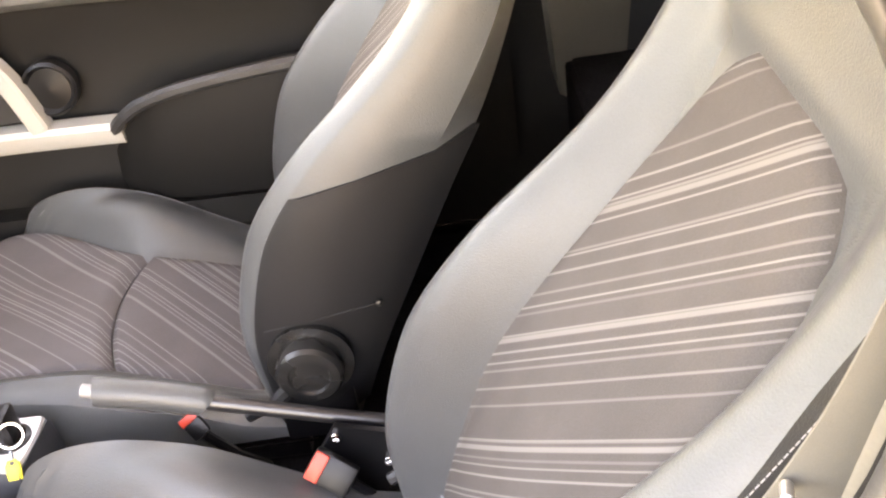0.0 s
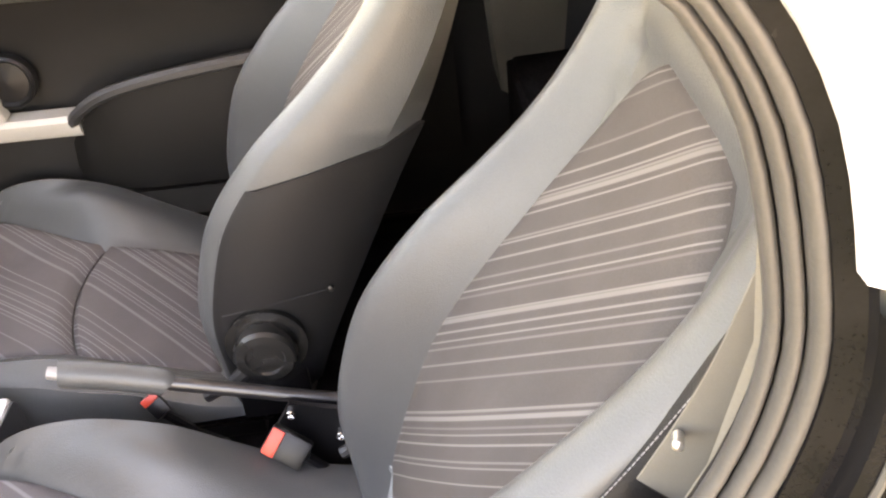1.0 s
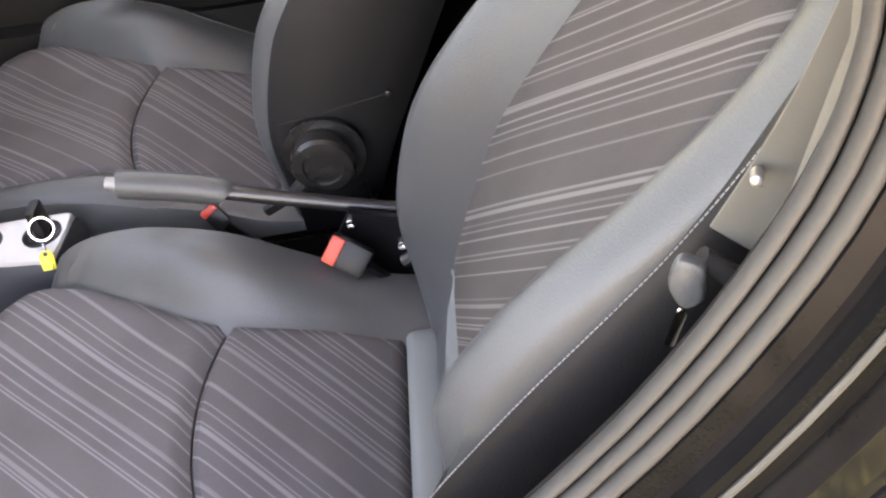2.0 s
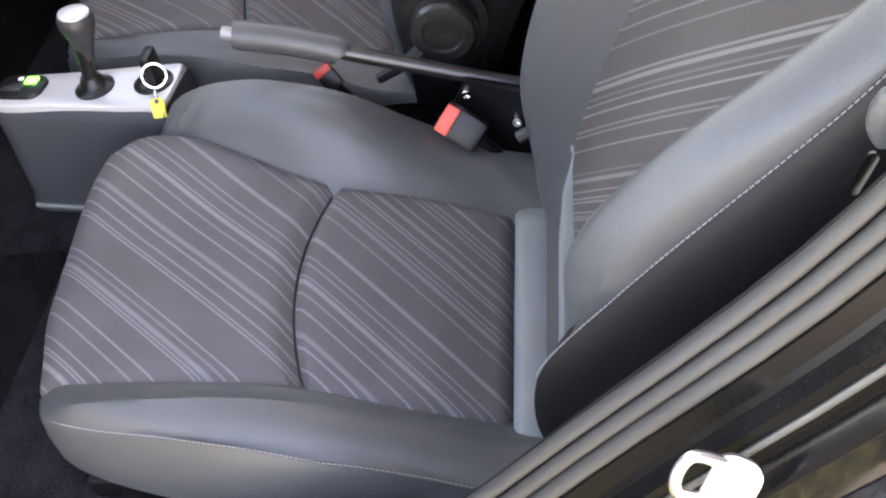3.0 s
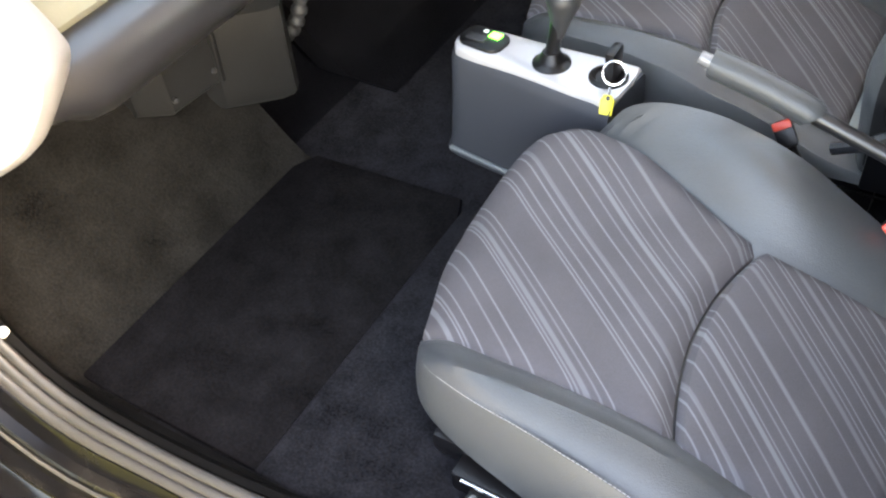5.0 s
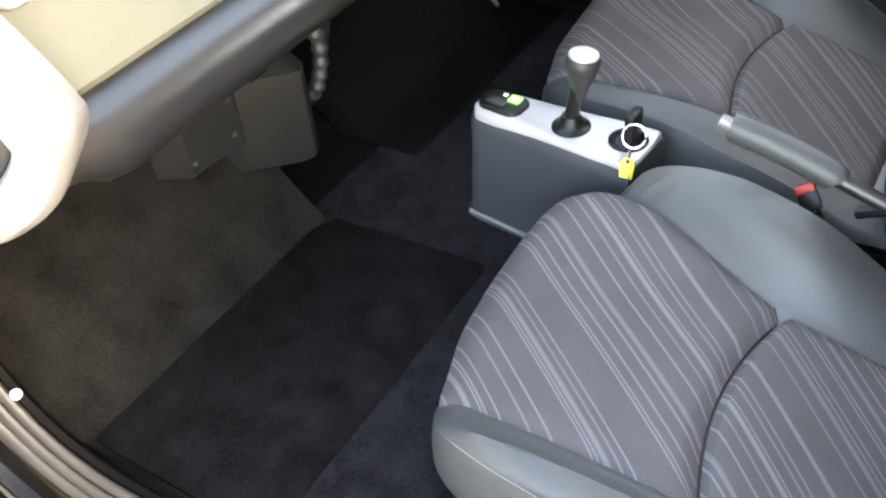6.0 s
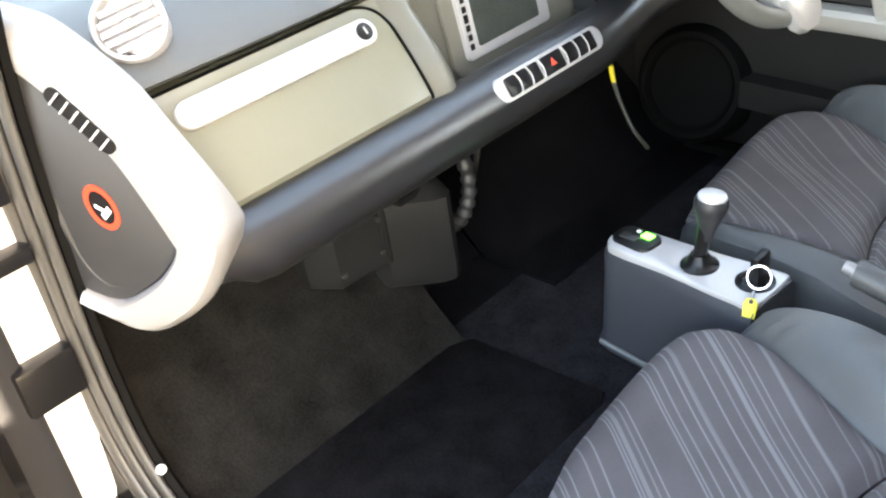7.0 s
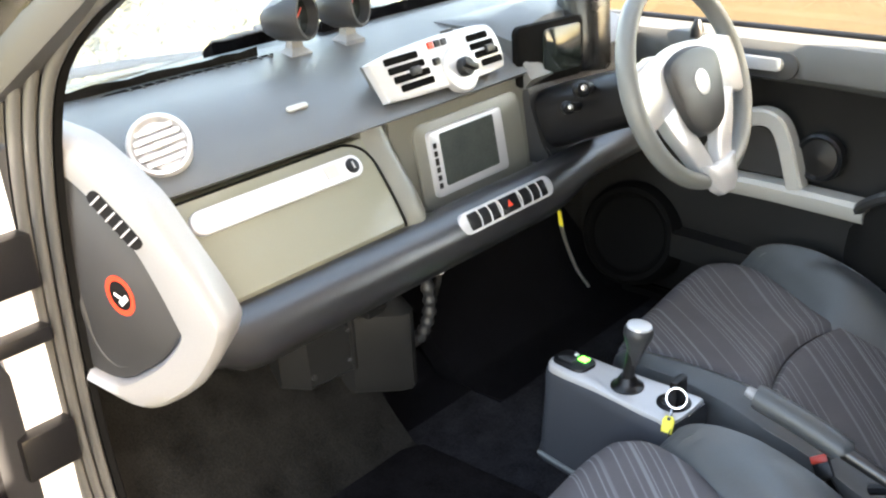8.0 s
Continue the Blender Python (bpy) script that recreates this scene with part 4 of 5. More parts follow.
rings(bm, [[(-0.848 - d, y, 0.908), (-0.852 - d, y, 0.925), (-0.870 - d, y, 0.953), (-0.910 - d, y, 1.004), (-0.932 - d * 0.6, y, 1.036), (-0.937, y, 1.046), (-1.0, y, 1.04), (-0.98, y, 0.90)] for y, d in [(-0.149 + 0.083 * k / 10, 0.006 * (1 - math.sin(min(1, k / 4) * math.pi / 2)) + 0.075 * max(0, (k - 4) / 6) ** 2) for k in range(11)]])
part("divider", bm, M_STACK, dash, "slate upright between glovebox and screen")
prof = [(-0.8515, 0.913), (-0.8535, 0.922), (-0.8725, 0.9535), (-0.900, 0.992)]
gap = [(x + 0.0012, -0.1505, z + 0.0008) for x, z in prof] + [(-0.9125, -0.1525, 1.0100), (-0.9240, -0.162, 1.0250), (-0.9310, -0.182, 1.0345), (-0.9330, -0.215, 1.0372), (-0.9330, -0.38, 1.0372), (-0.9330, -0.53, 1.0372)]
part("panel_gap", tube(B(), smooth_path(gap, 5), 0.0021, 6), M_VOID, dash, "dark joint round the glovebox")
sc = face_rear((-0.9335, 0.083, 0.951), (-0.17, 0, 1), (1, 0, 0.17))
part("recess", slab(B(), round_rect(0.272, 0.148, 0.022), sc @ Matrix.Translation((0.018, -0.002, 0)), 0.006, 0.003), M_STACK, dash, "grey screen surround")
radio = part("radio_bezel", slab(B(), round_rect(0.186, 0.110, 0.008), sc @ Matrix.Translation((0, 0, 0.006)), 0.008, 0.002), M_SILVER, dash, "silver radio bezel")
part("screen", slab(B(), round_rect(0.136, 0.088, 0.004), sc @ Matrix.Translation((-0.001, 0.004, 0.0135)), 0.002), M_LCD, radio, "dark glossy touch screen")
for k in range(6):
    bm = B()
    box(bm, (-0.083, -0.036 + 0.0135 * k, 0.0146), (0.008, 0.009 if k != 3 else 0.012, 0.002), 0.0008, sc)
    part("button", bm, M_BLACK, radio)

# padded bar with switch strip
bar_c = (-0.852, 0.864)
bm = B()
loops = []
for k in range(45):
    y = -0.528 + 1.026 * k / 44
    tuck = smooth_step(-0.465, -0.525, y)
    thin = 0.013 * smooth_step(0.17, 0.34, y)
    r = 0.0465 - thin - 0.014 * tuck
    zc = bar_c[1] + 0.009 * smooth_step(0.15, 0.5, y) + thin + 0.014 * tuck
    loops.append([(bar_c[0] + 1.05 * r * math.cos(a), y, zc + r * math.sin(a)) for a in (2 * math.pi * q / 28 for q in range(28))])
rings(bm, loops)
part("cross_bar", bm, M_BAR, dash, "charcoal padded bar along the dashboard")
sw = face_rear((-0.8175, 0.049, 0.890), (-0.5, 0, 0.85), (0.86, 0, 0.5))
strip = part("switch_strip", slab(B(), round_rect(0.238, 0.036, 0.0178, 8), sw @ Matrix.Translation((0, 0, -0.004)), 0.010, 0.003), M_SILVER, dash, "silver switch strip with rounded ends")
for k in range(7):
    w = 0.046 if k == 3 else 0.022
    x = (-0.088, -0.064, -0.040, 0.0, 0.040, 0.064, 0.086)[k]
    part("switch", slab(B(), round_rect(w + 0.0005, 0.0275, 0.004), sw @ Matrix.Translation((x, 0, 0.0055)), 0.003, 0.001), M_BLACK, strip, "black rocker switch")
for x in (-0.0765, -0.0525, -0.0260, 0.0260, 0.0525, 0.0755):
    arc = [sw @ Vector((x + 0.0035 * math.sin(math.pi * k / 8), -0.0135 + 0.027 * k / 8, 0.0088)) for k in range(9)]
    part("divider_rib", tube(B(), arc, 0.0011, 6), M_SILVER, strip, "bright rib between the switches")
bm = slab(B(), [(-0.006, -0.005), (0.006, -0.005), (0, 0.006)], sw @ Matrix.Translation((0, 0.001, 0.0084)), 0.0008)
part("hazard_mark", bm, M_RED, strip, "red hazard triangle", smooth=False)

# end cap: an ear that faces back and outwards
TAN = Vector((-0.903, -0.430, 0))
cap_m = Matrix((TAN, Vector((0, 0, 1)), TAN.cross(Vector((0, 0, 1))))).transposed().to_4x4()
cap_m.translation = (-0.79, -0.528, 0)
if cap_m.col[2].y > 0:
    cap_m = Matrix((TAN, Vector((0, 0, 1)), -TAN.cross(Vector((0, 0, 1))))).transposed().to_4x4()
    cap_m.translation = (-0.79, -0.528, 0)
OUT = smooth_path([(0.235, 1.176, 0), (0.186, 1.163, 0), (0.147, 1.146, 0), (0.085, 1.088, 0), (0.054, 1.038, 0), (0.005, 0.950, 0), (0.000, 0.912, 0), (0.040, 0.845, 0), (0.085, 0.810, 0), (0.127, 0.793, 0), (0.165, 0.803, 0), (0.194, 0.818, 0), (0.208, 0.826, 0)], 5)
INN = smooth_path([(0.228, 1.128, 0), (0.187, 1.114, 0), (0.160, 1.092, 0), (0.126, 1.052, 0), (0.098, 1.008, 0), (0.066, 0.925, 0), (0.064, 0.905, 0), (0.086, 0.877, 0), (0.110, 0.857, 0), (0.150, 0.834, 0), (0.175, 0.831, 0), (0.194, 0.837, 0), (0.207, 0.843, 0)], 5)
bm = B()
loops = []
for o, i in zip(OUT, INN):
    d = (o - i).normalized()
    loops.append([cap_m @ Vector((*q, h)) for q, h in (((i + d * 0.001).xy, -0.030), (i.xy, 0.002), ((i + d * 0.004).xy, 0.008), ((i + (o - i) * 0.5).xy, 0.012), ((o - d * 0.010).xy, 0.010), ((o - d * 0.002).xy, 0.002), (o.xy, -0.012), ((o - d * 0.004).xy, -0.045))])
rings(bm, loops)
cap = part("end_cap", bm, M_CAP, dash, "silver end trim of the dashboard")
bm = B()
slab(bm, [(p.x, p.y) for p in INN], cap_m @ Matrix.Translation((0, 0, -0.028)), 0.026, 0.006)
panel = part("end_panel", bm, M_DARK, dash, "charcoal dished side panel")
ridge = smooth_path([(0.206, 1.105, -0.0055), (0.207, 1.02, -0.0050), (0.203, 0.94, -0.0045), (0.192, 0.878, -0.0045), (0.166, 0.850, -0.0050), (0.128, 0.862, -0.0060)], 8)
part("panel_ridge", tube(B(), [cap_m @ p for p in ridge], [0.0035 + 0.005 * math.sin(math.pi * min(1, (k + 3) / 24)) for k in range(len(ridge))], 14), M_DARK, panel)
bd = cap_m @ Matrix.Translation((0.141, 0.955, -0.0015)) @ pose(0, 0, 0, 0, 0, -14) @ Matrix.Diagonal((0.74, 1.12, 1, 1))
ring = [(math.cos(2 * math.pi * k / 28), math.sin(2 * math.pi * k / 28)) for k in range(28)]
bm = B()
rings(bm, [[bd @ Vector((a * r, b * r, h)) for a, b in ring] for r, h in ((0.0250, 0), (0.0250, 0.0012), (0.0185, 0.0012), (0.0185, 0))], cap=False)
part("warning_ring", bm, M_RED, panel, "red warning sticker ring")
bm = B()
box(bm, (0.002, -0.003, 0.0006), (0.017, 0.004, 0.0008), 0, bd @ pose(0, 0, 0, 0, 0, 35))
box(bm, (0.000, -0.007, 0.0006), (0.018, 0.007, 0.0008), 0, bd @ pose(0, 0, 0, 0, 0, -20))
part("sticker_mark", bm, M_WHITE, panel, smooth=False)
part("sticker_ground", slab(B(), [(0.0187 * a, 0.0187 * b) for a, b in ring], bd, 0.0004), M_BLACK, panel, smooth=False)
a, b = Vector((0.1385, 1.0875)), Vector((0.0965, 1.0375))
bar_dir = (b - a).normalized()
sl = cap_m @ Matrix.Translation((*((a + b) / 2), 0.0108)) @ pose(0, 0, 0, 0, 0, math.degrees(math.atan2(bar_dir.y, bar_dir.x)))
vent = part("side_vent", slab(B(), round_rect((b - a).length + 0.022, 0.019, 0.0085), sl @ Matrix.Translation((0, 0, -0.003)), 0.0052), M_BLACK, cap, "slim black vent slot")
for k in range(6):
    bm = B()
    box(bm, (-0.032 + 0.0128 * k, 0, 0.003), (0.0022, 0.018, 0.003), 0.0006, sl)
    part("vent_rib", bm, M_SILVER, cap)

# round passenger vent
rv = face_rear((-0.965, -0.470, 1.108), (-0.45, 0, 0.85), (0.72, -0.42, 0.50))
lathe_prof = [(0.042, -0.03), (0.042, 0.006), (0.040, 0.011), (0.036, 0.012), (0.034, 0.008), (0.033, -0.006), (0.0, -0.007)]
rvo = part("round_vent", lathe(B(), rv, lathe_prof, 40), M_SILVER, dash, "round silver air vent")
for k in range(5):
    y = -0.0216 + 0.0108 * k
    w = 2 * math.sqrt(max(0.0001, 0.0330**2 - y * y))
    bm = B()
    box(bm, (0, y, 0.001), (w, 0.0066, 0.012), 0.001, rv)
    part("vent_slat", bm, M_SILVER, rvo)
bm = B()
box(bm, (0.0, 0, 0.006), (0.012, 0.010, 0.010), 0.002, rv)
part("vent_knob", bm, M_GREYTRIM, rvo)

# central vents and heater knob
cm = face_rear((-0.952, 0.046, 1.106), (-0.30, 0, 0.95), (0.93, 0, 0.36))
POD = [(p.x, p.y) for p in smooth_path([(-0.128, -0.036, 0), (-0.137, -0.029, 0), (-0.146, 0.004, 0), (-0.151, 0.024, 0), (-0.146, 0.031, 0), (-0.07, 0.040, 0), (0.03, 0.044, 0), (0.115, 0.041, 0), (0.142, 0.028, 0), (0.150, -0.004, 0), (0.146, -0.030, 0), (0.132, -0.038, 0), (0.06, -0.041, 0), (-0.04, -0.040, 0)], 4, True)]
part("vent_hood", slab(B(), [(x * 0.86 + 0.012, y * 0.95 + 0.004) for x, y in POD], cm @ Matrix.Translation((0, 0, -0.048)), 0.046, 0.012), M_DASH, dash, "slate hood of the centre vents")
pod = part("centre_vent", slab(B(), POD, cm @ Matrix.Translation((0, 0, -0.004)), 0.016, 0.004), M_SILVER, dash, "silver double air vent with heater knob")
for sx in (-0.076, 0.106):
    wd = 0.084 if sx < 0 else 0.062
    for k in range(4):
        bm = slab(B(), round_rect(wd - 0.006 * abs(k - 1.5), 0.0115, 0.0035), cm @ Matrix.Translation((sx + 0.0065 * (1.5 - k), -0.021 + 0.0150 * k, 0.0085)), 0.0045)
        part("vent_slot", bm, M_VOID, pod, "black vent slot")
    bm = B()
    box(bm, (sx + 0.012, 0, 0.0135), (0.022, 0.013, 0.009), 0.003, cm)
    part("vent_tab", bm, M_DARK, pod)
bm = B()
box(bm, (-0.014, 0.004, 0.0135), (0.014, 0.012, 0.009), 0.003, cm)
part("vent_wheel", bm, M_BLACK, pod)
km = cm @ Matrix.Translation((0.036, -0.018, 0.010))
dial = part("heater_dial", lathe(B(), km, [(0.040, -0.006), (0.040, 0.004), (0.037, 0.008), (0.030, 0.009), (0.0, 0.009)], 40), M_SILVER, pod, "silver heater dial")
part("dial_core", lathe(B(), km, [(0.016, 0.008), (0.016, 0.020), (0.014, 0.023), (0, 0.023)], 24), M_BLACK, pod, "black dial knob")
bm = B()
box(bm, (0, 0, 0.026), (0.032, 0.010, 0.010), 0.003, km @ pose(0, 0, 0, 0, 0, -25))
part("dial_grip", bm, M_BLACK, pod)
for k, mm in enumerate((M_RED, M_DARK, M_DARK)):
    bm = B()
    box(bm, (-0.016 + 0.016 * k, 0.031, 0.0125), (0.012, 0.011, 0.005), 0.0015, cm)
    part("heater_button", bm, mm, pod)
bm = B()
box(bm, (0.04, 0.043, 0.004), (0.022, 0.012, 0.012), 0.003, cm)
part("slider", bm, M_BLACK, pod)

# badge strip, defroster slots on the dash top
bm = slab(B(), round_rect(0.040, 0.010, 0.005), face_rear((-0.986, -0.224, 1.0945), (-0.85, 0, 0.5), (0.5, 0, 0.85)), 0.003, 0.001)
part("nameplate", bm, M_GREYTRIM, dash, "small pale oblong plate")
bm = B()
rings(bm, [[(-1.185 - 0.006, y, 1.118), (-1.185 + w, y, 1.118), (-1.185 + w, y, z), (-1.185 - 0.006, y, z)] for y, w, z in ((-0.46, -0.002, 1.1265), (-0.36, 0.005, 1.1285), (-0.22, 0.003, 1.1272), (-0.10, -0.002, 1.1255))])
grille = part("defroster_grille", bm, M_VOID, dash, "slim black defroster slot")
for k in range(13):
    bm = B()
    box(bm, (-1.183, -0.375 + 0.022 * k, 1.1285 - 0.0003 * k), (0.018, 0.0025, 0.003), 0.0006)
    part("grille_rib", bm, M_DASH, grille)

# dark underside, heater box under the dashboard
bm = B()
rings(bm, [[(-0.875, y, 0.828), (-0.93, y, 0.80), (-1.10, y, 0.80), (-1.22, y, 0.86), (-1.22, y, 0.95), (-1.03, y, 0.90), (-0.90, y, 0.856)] for y in (-0.56, -0.2, 0.2, 0.60)])
part("underside", bm, M_BLACK, dash, "black underside of the dashboard")
heater = tagged(empty("heater_box", (-0.97, -0.19, 0.6)), "dark grey plastic heater box hanging below the dashboard", "heater box")
bm = B()
rings(bm, [[(-0.986 - e, -0.257, z), (-1.030 - e, -0.284, z), (-1.12, -0.27, z), (-1.12, -0.15, z), (-0.977 - e, -0.166, z)] for z, e in ((0.84, 0.012), (0.72, 0.004), (0.630, 0.0), (0.624, 0.006))])
part("housing", bm, M_HEATER, heater)
bm = B()
rings(bm, [[(-0.977 - e, -0.172, z), (-0.916 - e, -0.116, z), (-0.908 - e, -0.100, z), (-0.918 - e, -0.082, z), (-1.00, -0.060, z), (-1.10, -0.060, z), (-1.10, -0.18, z)] for z, e in ((0.84, 0.03), (0.745, 0.03), (0.725, 0.0), (0.586, 0.0), (0.579, 0.006))])
part("duct", bm, M_HEATER, heater)
bm = B()
box(bm, (-0.955, -0.128, 0.735), (0.03, 0.07, 0.012), 0.004, )
part("flange", bm, M_BLACK, heater)
bm = B()
box(bm, (-0.975, -0.171, 0.715), (0.010, 0.008, 0.170), 0.003)
part("rib", bm, M_HEATER, heater)
for y, z in ((-0.236, 0.738), (-0.252, 0.648), (-0.176, 0.706), (-0.178, 0.650)):
    part("screw", lathe(B(), face_rear((-0.980 - 0.05 * (y < -0.24) * 0.1, y, z), (0, 0, 1), (1, -0.2, 0)), [(0.0045, -0.004), (0.0045, 0.004), (0, 0.005)], 10), M_DARK, heater)
loom = tagged(empty("wiring_loom", (-0.92, -0.04, 0.72)), "ribbed hose and dark cables hanging under the dashboard", "wiring")
hose = smooth_path([(-0.955, -0.012, 0.84), (-0.945, -0.022, 0.77), (-0.938, -0.020, 0.70), (-0.950, -0.030, 0.645), (-0.985, -0.036, 0.61)], 12)
part("hose", tube(B(), hose, [0.0125 if k // 2 % 2 else 0.0095 for k in range(len(hose))], 12), M_DARK, loom, "ribbed dark hose")
for k, (y, low) in enumerate(((0.002, 0.672), (0.009, 0.655), (0.000, 0.640))):
    pts = [(-0.95, y, 0.83), (-0.94, y + 0.006, 0.76), (-0.945, y - 0.006, low + 0.05), (-0.965, y - 0.014, low)]
    part("cable", tube(B(), smooth_path(pts, 6), 0.0035, 7), (M_CARPET_SHADE, M_DOOR, M_BLACK)[k], loom)
# white block painted in for the glint beside the cables
bm = B()
box(bm, (-0.938, 0.011, 0.752), (0.010, 0.012, 0.009), 0.002)
part("glint_block", bm, M_WHITE, loom, "small white block standing for a glint")
cord = tagged(empty("hanging_cable", (-0.9, 0.33, 0.66)), "thin grey cable with a yellow end hanging below the dashboard", "cable")
part("cord", tube(B(), smooth_path([(-0.90, 0.278, 0.745), (-0.90, 0.296, 0.70), (-0.90, 0.330, 0.635), (-0.90, 0.374, 0.577)], 8), 0.0035, 8), M_STEEL, cord)
part("yellow_end", tube(B(), smooth_path([(-0.90, 0.274, 0.775), (-0.90, 0.276, 0.76), (-0.90, 0.280, 0.742)], 5), 0.0042, 8), M_YELLOW, cord)
cord.location += Vector((0.011, 0.020, 0.007))

# twin gauges on the dash top
for y, x in ((-0.058, -1.165), (0.064, -1.165)):
    g = tagged(empty("dash_gauge", (x, y, 1.135)), "black round add-on gauge on a foot on the dashboard", "gauge", "gauges on the dashboard")
    gmx = face_rear((x - 0.02, y, 1.178), (-0.2, 0, 0.95), (0.90, 0.36, 0.10))
    cup = part("cup", lathe(B(), gmx, [(0.0, -0.045), (0.026, -0.042), (0.038, -0.02), (0.041, 0.028), (0.039, 0.034), (0.034, 0.034), (0.033, 0.016), (0.0, 0.016)], 32), M_DARK, g, "round charcoal gauge cup")
    part("dial", lathe(B(), gmx, [(0.030, 0.016), (0.030, 0.0175), (0.0, 0.0175)], 28), M_SCREEN, cup, "dark dial")
    bm = B()
    box(bm, (0.005, 0.004, 0.0185), (0.022, 0.0022, 0.001), 0, gmx @ pose(0, 0, 0, 0, 0, 40))
    part("needle", bm, M_RED, cup)
    bm = B()
    rings(bm, [[(x - 0.030 - e, y - 0.026 - e, z), (x + 0.008 + e, y - 0.026 - e, z), (x + 0.008 + e, y + 0.018 + e, z), (x - 0.030 - e, y + 0.018 + e, z)] for z, e in ((1.100, 0.0), (1.121, 0.0), (1.124, -0.003), (1.130, -0.010), (1.142, -0.011))])
    part("foot", bm, M_CAP, g, "pale gauge foot")

# lower dash on the driver side, between the screen and the door
part("driver_panel", along_y(lambda y: [(-0.872, 0.884), (-0.902, 0.925), (-0.924, 0.985), (-0.936, 1.046), (-1.05, 1.05), (-1.05, 0.884)], [0.256 + 0.335 * k / 12 for k in range(13)]), M_DARK, dash, "charcoal lower panel round the steering column")

# instrument binnacle behind the wheel
bm = B()
rings(bm, [[(-0.93, y, 1.02), (-0.915, y, 1.04 ), (-0.955, y, 1.125 + h), (-1.02, y, 1.14 + h), (-1.14, y, 1.12), (-1.14, y, 1.0)] for y, h in ((0.245, -0.022), (0.262, -0.008), (0.34, 0.008), (0.45, 0.008), (0.49, -0.01))])
part("binnacle", bm, M_DASH, dash, "slate instrument hood")
im = face_rear((-0.922, 0.31, 1.080), (0, 0, 1), (0.98, -0.18, 0.02))
part("instrument_frame", slab(B(), round_rect(0.160, 0.108, 0.014), im @ Matrix.Translation((0.002, -0.004, -0.012)), 0.014, 0.003), M_VOID, dash, "thick black instrument frame")
part("instrument_glass", slab(B(), round_rect(0.094, 0.082, 0.010), im @ Matrix.Translation((0.028, -0.002, 0)), 0.006, 0.002), M_SCREEN, dash, "dark glossy instrument glass")
part("rev_counter", lathe(B(), Matrix.Translation((-0.925, 0.432, 1.015)) @ pose(0, 0, 0, -6, -8, 0), [(0.0, 0.0), (0.040, 0.002), (0.046, 0.012), (0.048, 0.07), (0.050, 0.15), (0.047, 0.165), (0, 0.170)], 32), M_WHEEL, dash, "tall glossy black instrument pod")

# ---- steering wheel ----
W0 = Vector((-0.645, 0.311, 1.061))
wheel = tagged(empty("steering_wheel", tuple(W0)), "grey leather steering wheel with three silver spokes", "steering wheel")
wm = face_rear(W0, (-0.36, 0, 0.93), (0.93, 0, 0.36))
bm = B()
loops = []
for k in range(64):
    a = 2 * math.pi * k / 64
    c = Vector((math.cos(a), math.sin(a), 0))
    loops.append([wm @ (c * (0.1655 + 0.0140 * math.cos(b)) + Vector((0, 0, 0.017 * math.sin(b)))) for b in (2 * math.pi * q / 14 for q in range(14))])
loops.append(loops[0])
vs = [[bm.verts.new(p) for p in r] for r in loops[:-1]]
for i in range(64):
    for q in range(14):
        bm.faces.new((vs[i][q], vs[i][(q + 1) % 14], vs[(i + 1) % 64][(q + 1) % 14], vs[(i + 1) % 64][q]))
part("rim", bm, M_RIM, wheel, "grey leather rim")
part("airbag_cover", slab(B(), [(p.x, p.y) for p in smooth_path([(-0.074, 0.034, 0), (0, 0.052, 0), (0.074, 0.034, 0), (0.074, -0.02, 0), (0.050, -0.076, 0), (0, -0.094, 0), (-0.050, -0.076, 0), (-0.074, -0.02, 0)], 5, True)], wm @ Matrix.Translation((0, 0, -0.012)), 0.036, 0.014), M_DARK, wheel, "charcoal airbag cover")
part("badge", lathe(B(), wm @ Matrix.Translation((0, -0.008, 0.0237)), [(0.021, 0), (0.021, 0.002), (0.018, 0.003), (0.010, 0.003), (0.010, 0.0022), (0, 0.0022)], 28), M_SILVER, wheel, "round silver badge")
part("arch", slab(B(), [(p.x, p.y) for p in smooth_path([(-0.080, 0.046, 0), (0, 0.062, 0), (0.080, 0.046, 0), (0.060, 0.0, 0), (-0.060, 0.0, 0)], 4, True)], wm @ Matrix.Translation((0, 0, -0.009)), 0.018, 0.005), M_SILVER, wheel, "silver arch over the airbag cover")
for s in (-1, 1):
    part("spoke", slab(B(), [(s * x, y) for x, y in ((0.040, 0.050), (0.095, 0.058), (0.160, 0.042), (0.160, -0.046), (0.140, -0.052), (0.062, -0.030))][::s], wm @ Matrix.Translation((0, 0, -0.008)), 0.018, 0.005), M_SILVER, wheel, "silver spoke")
    part("lower_spoke", slab(B(), [(s * x, y) for x, y in ((0.050, 0.030), (0.118, -0.030), (0.098, -0.072), (0.060, -0.130), (0.036, -0.172), (0.004, -0.176), (0.012, -0.130), (0.036, -0.080))][::s], wm @ Matrix.Translation((0, 0, -0.010)), 0.020, 0.005), M_SILVER, wheel, "silver lower spoke")
part("spoke_foot", slab(B(), [(-0.050, -0.136), (-0.020, -0.142), (0.020, -0.142), (0.050, -0.136), (0.036, -0.180), (0.016, -0.194), (-0.016, -0.194), (-0.036, -0.180)][::-1], wm @ Matrix.Translation((0, 0, 0.004)), 0.016, 0.005), M_SILVER, wheel, "silver foot of the lower spokes")
col = tagged(empty("steering_column", (-0.75, 0.308, 1.0)), "charcoal steering column shroud with stalks", "steering column")
bm = B()
axis = Vector((-0.93, 0, -0.36))
loops = []
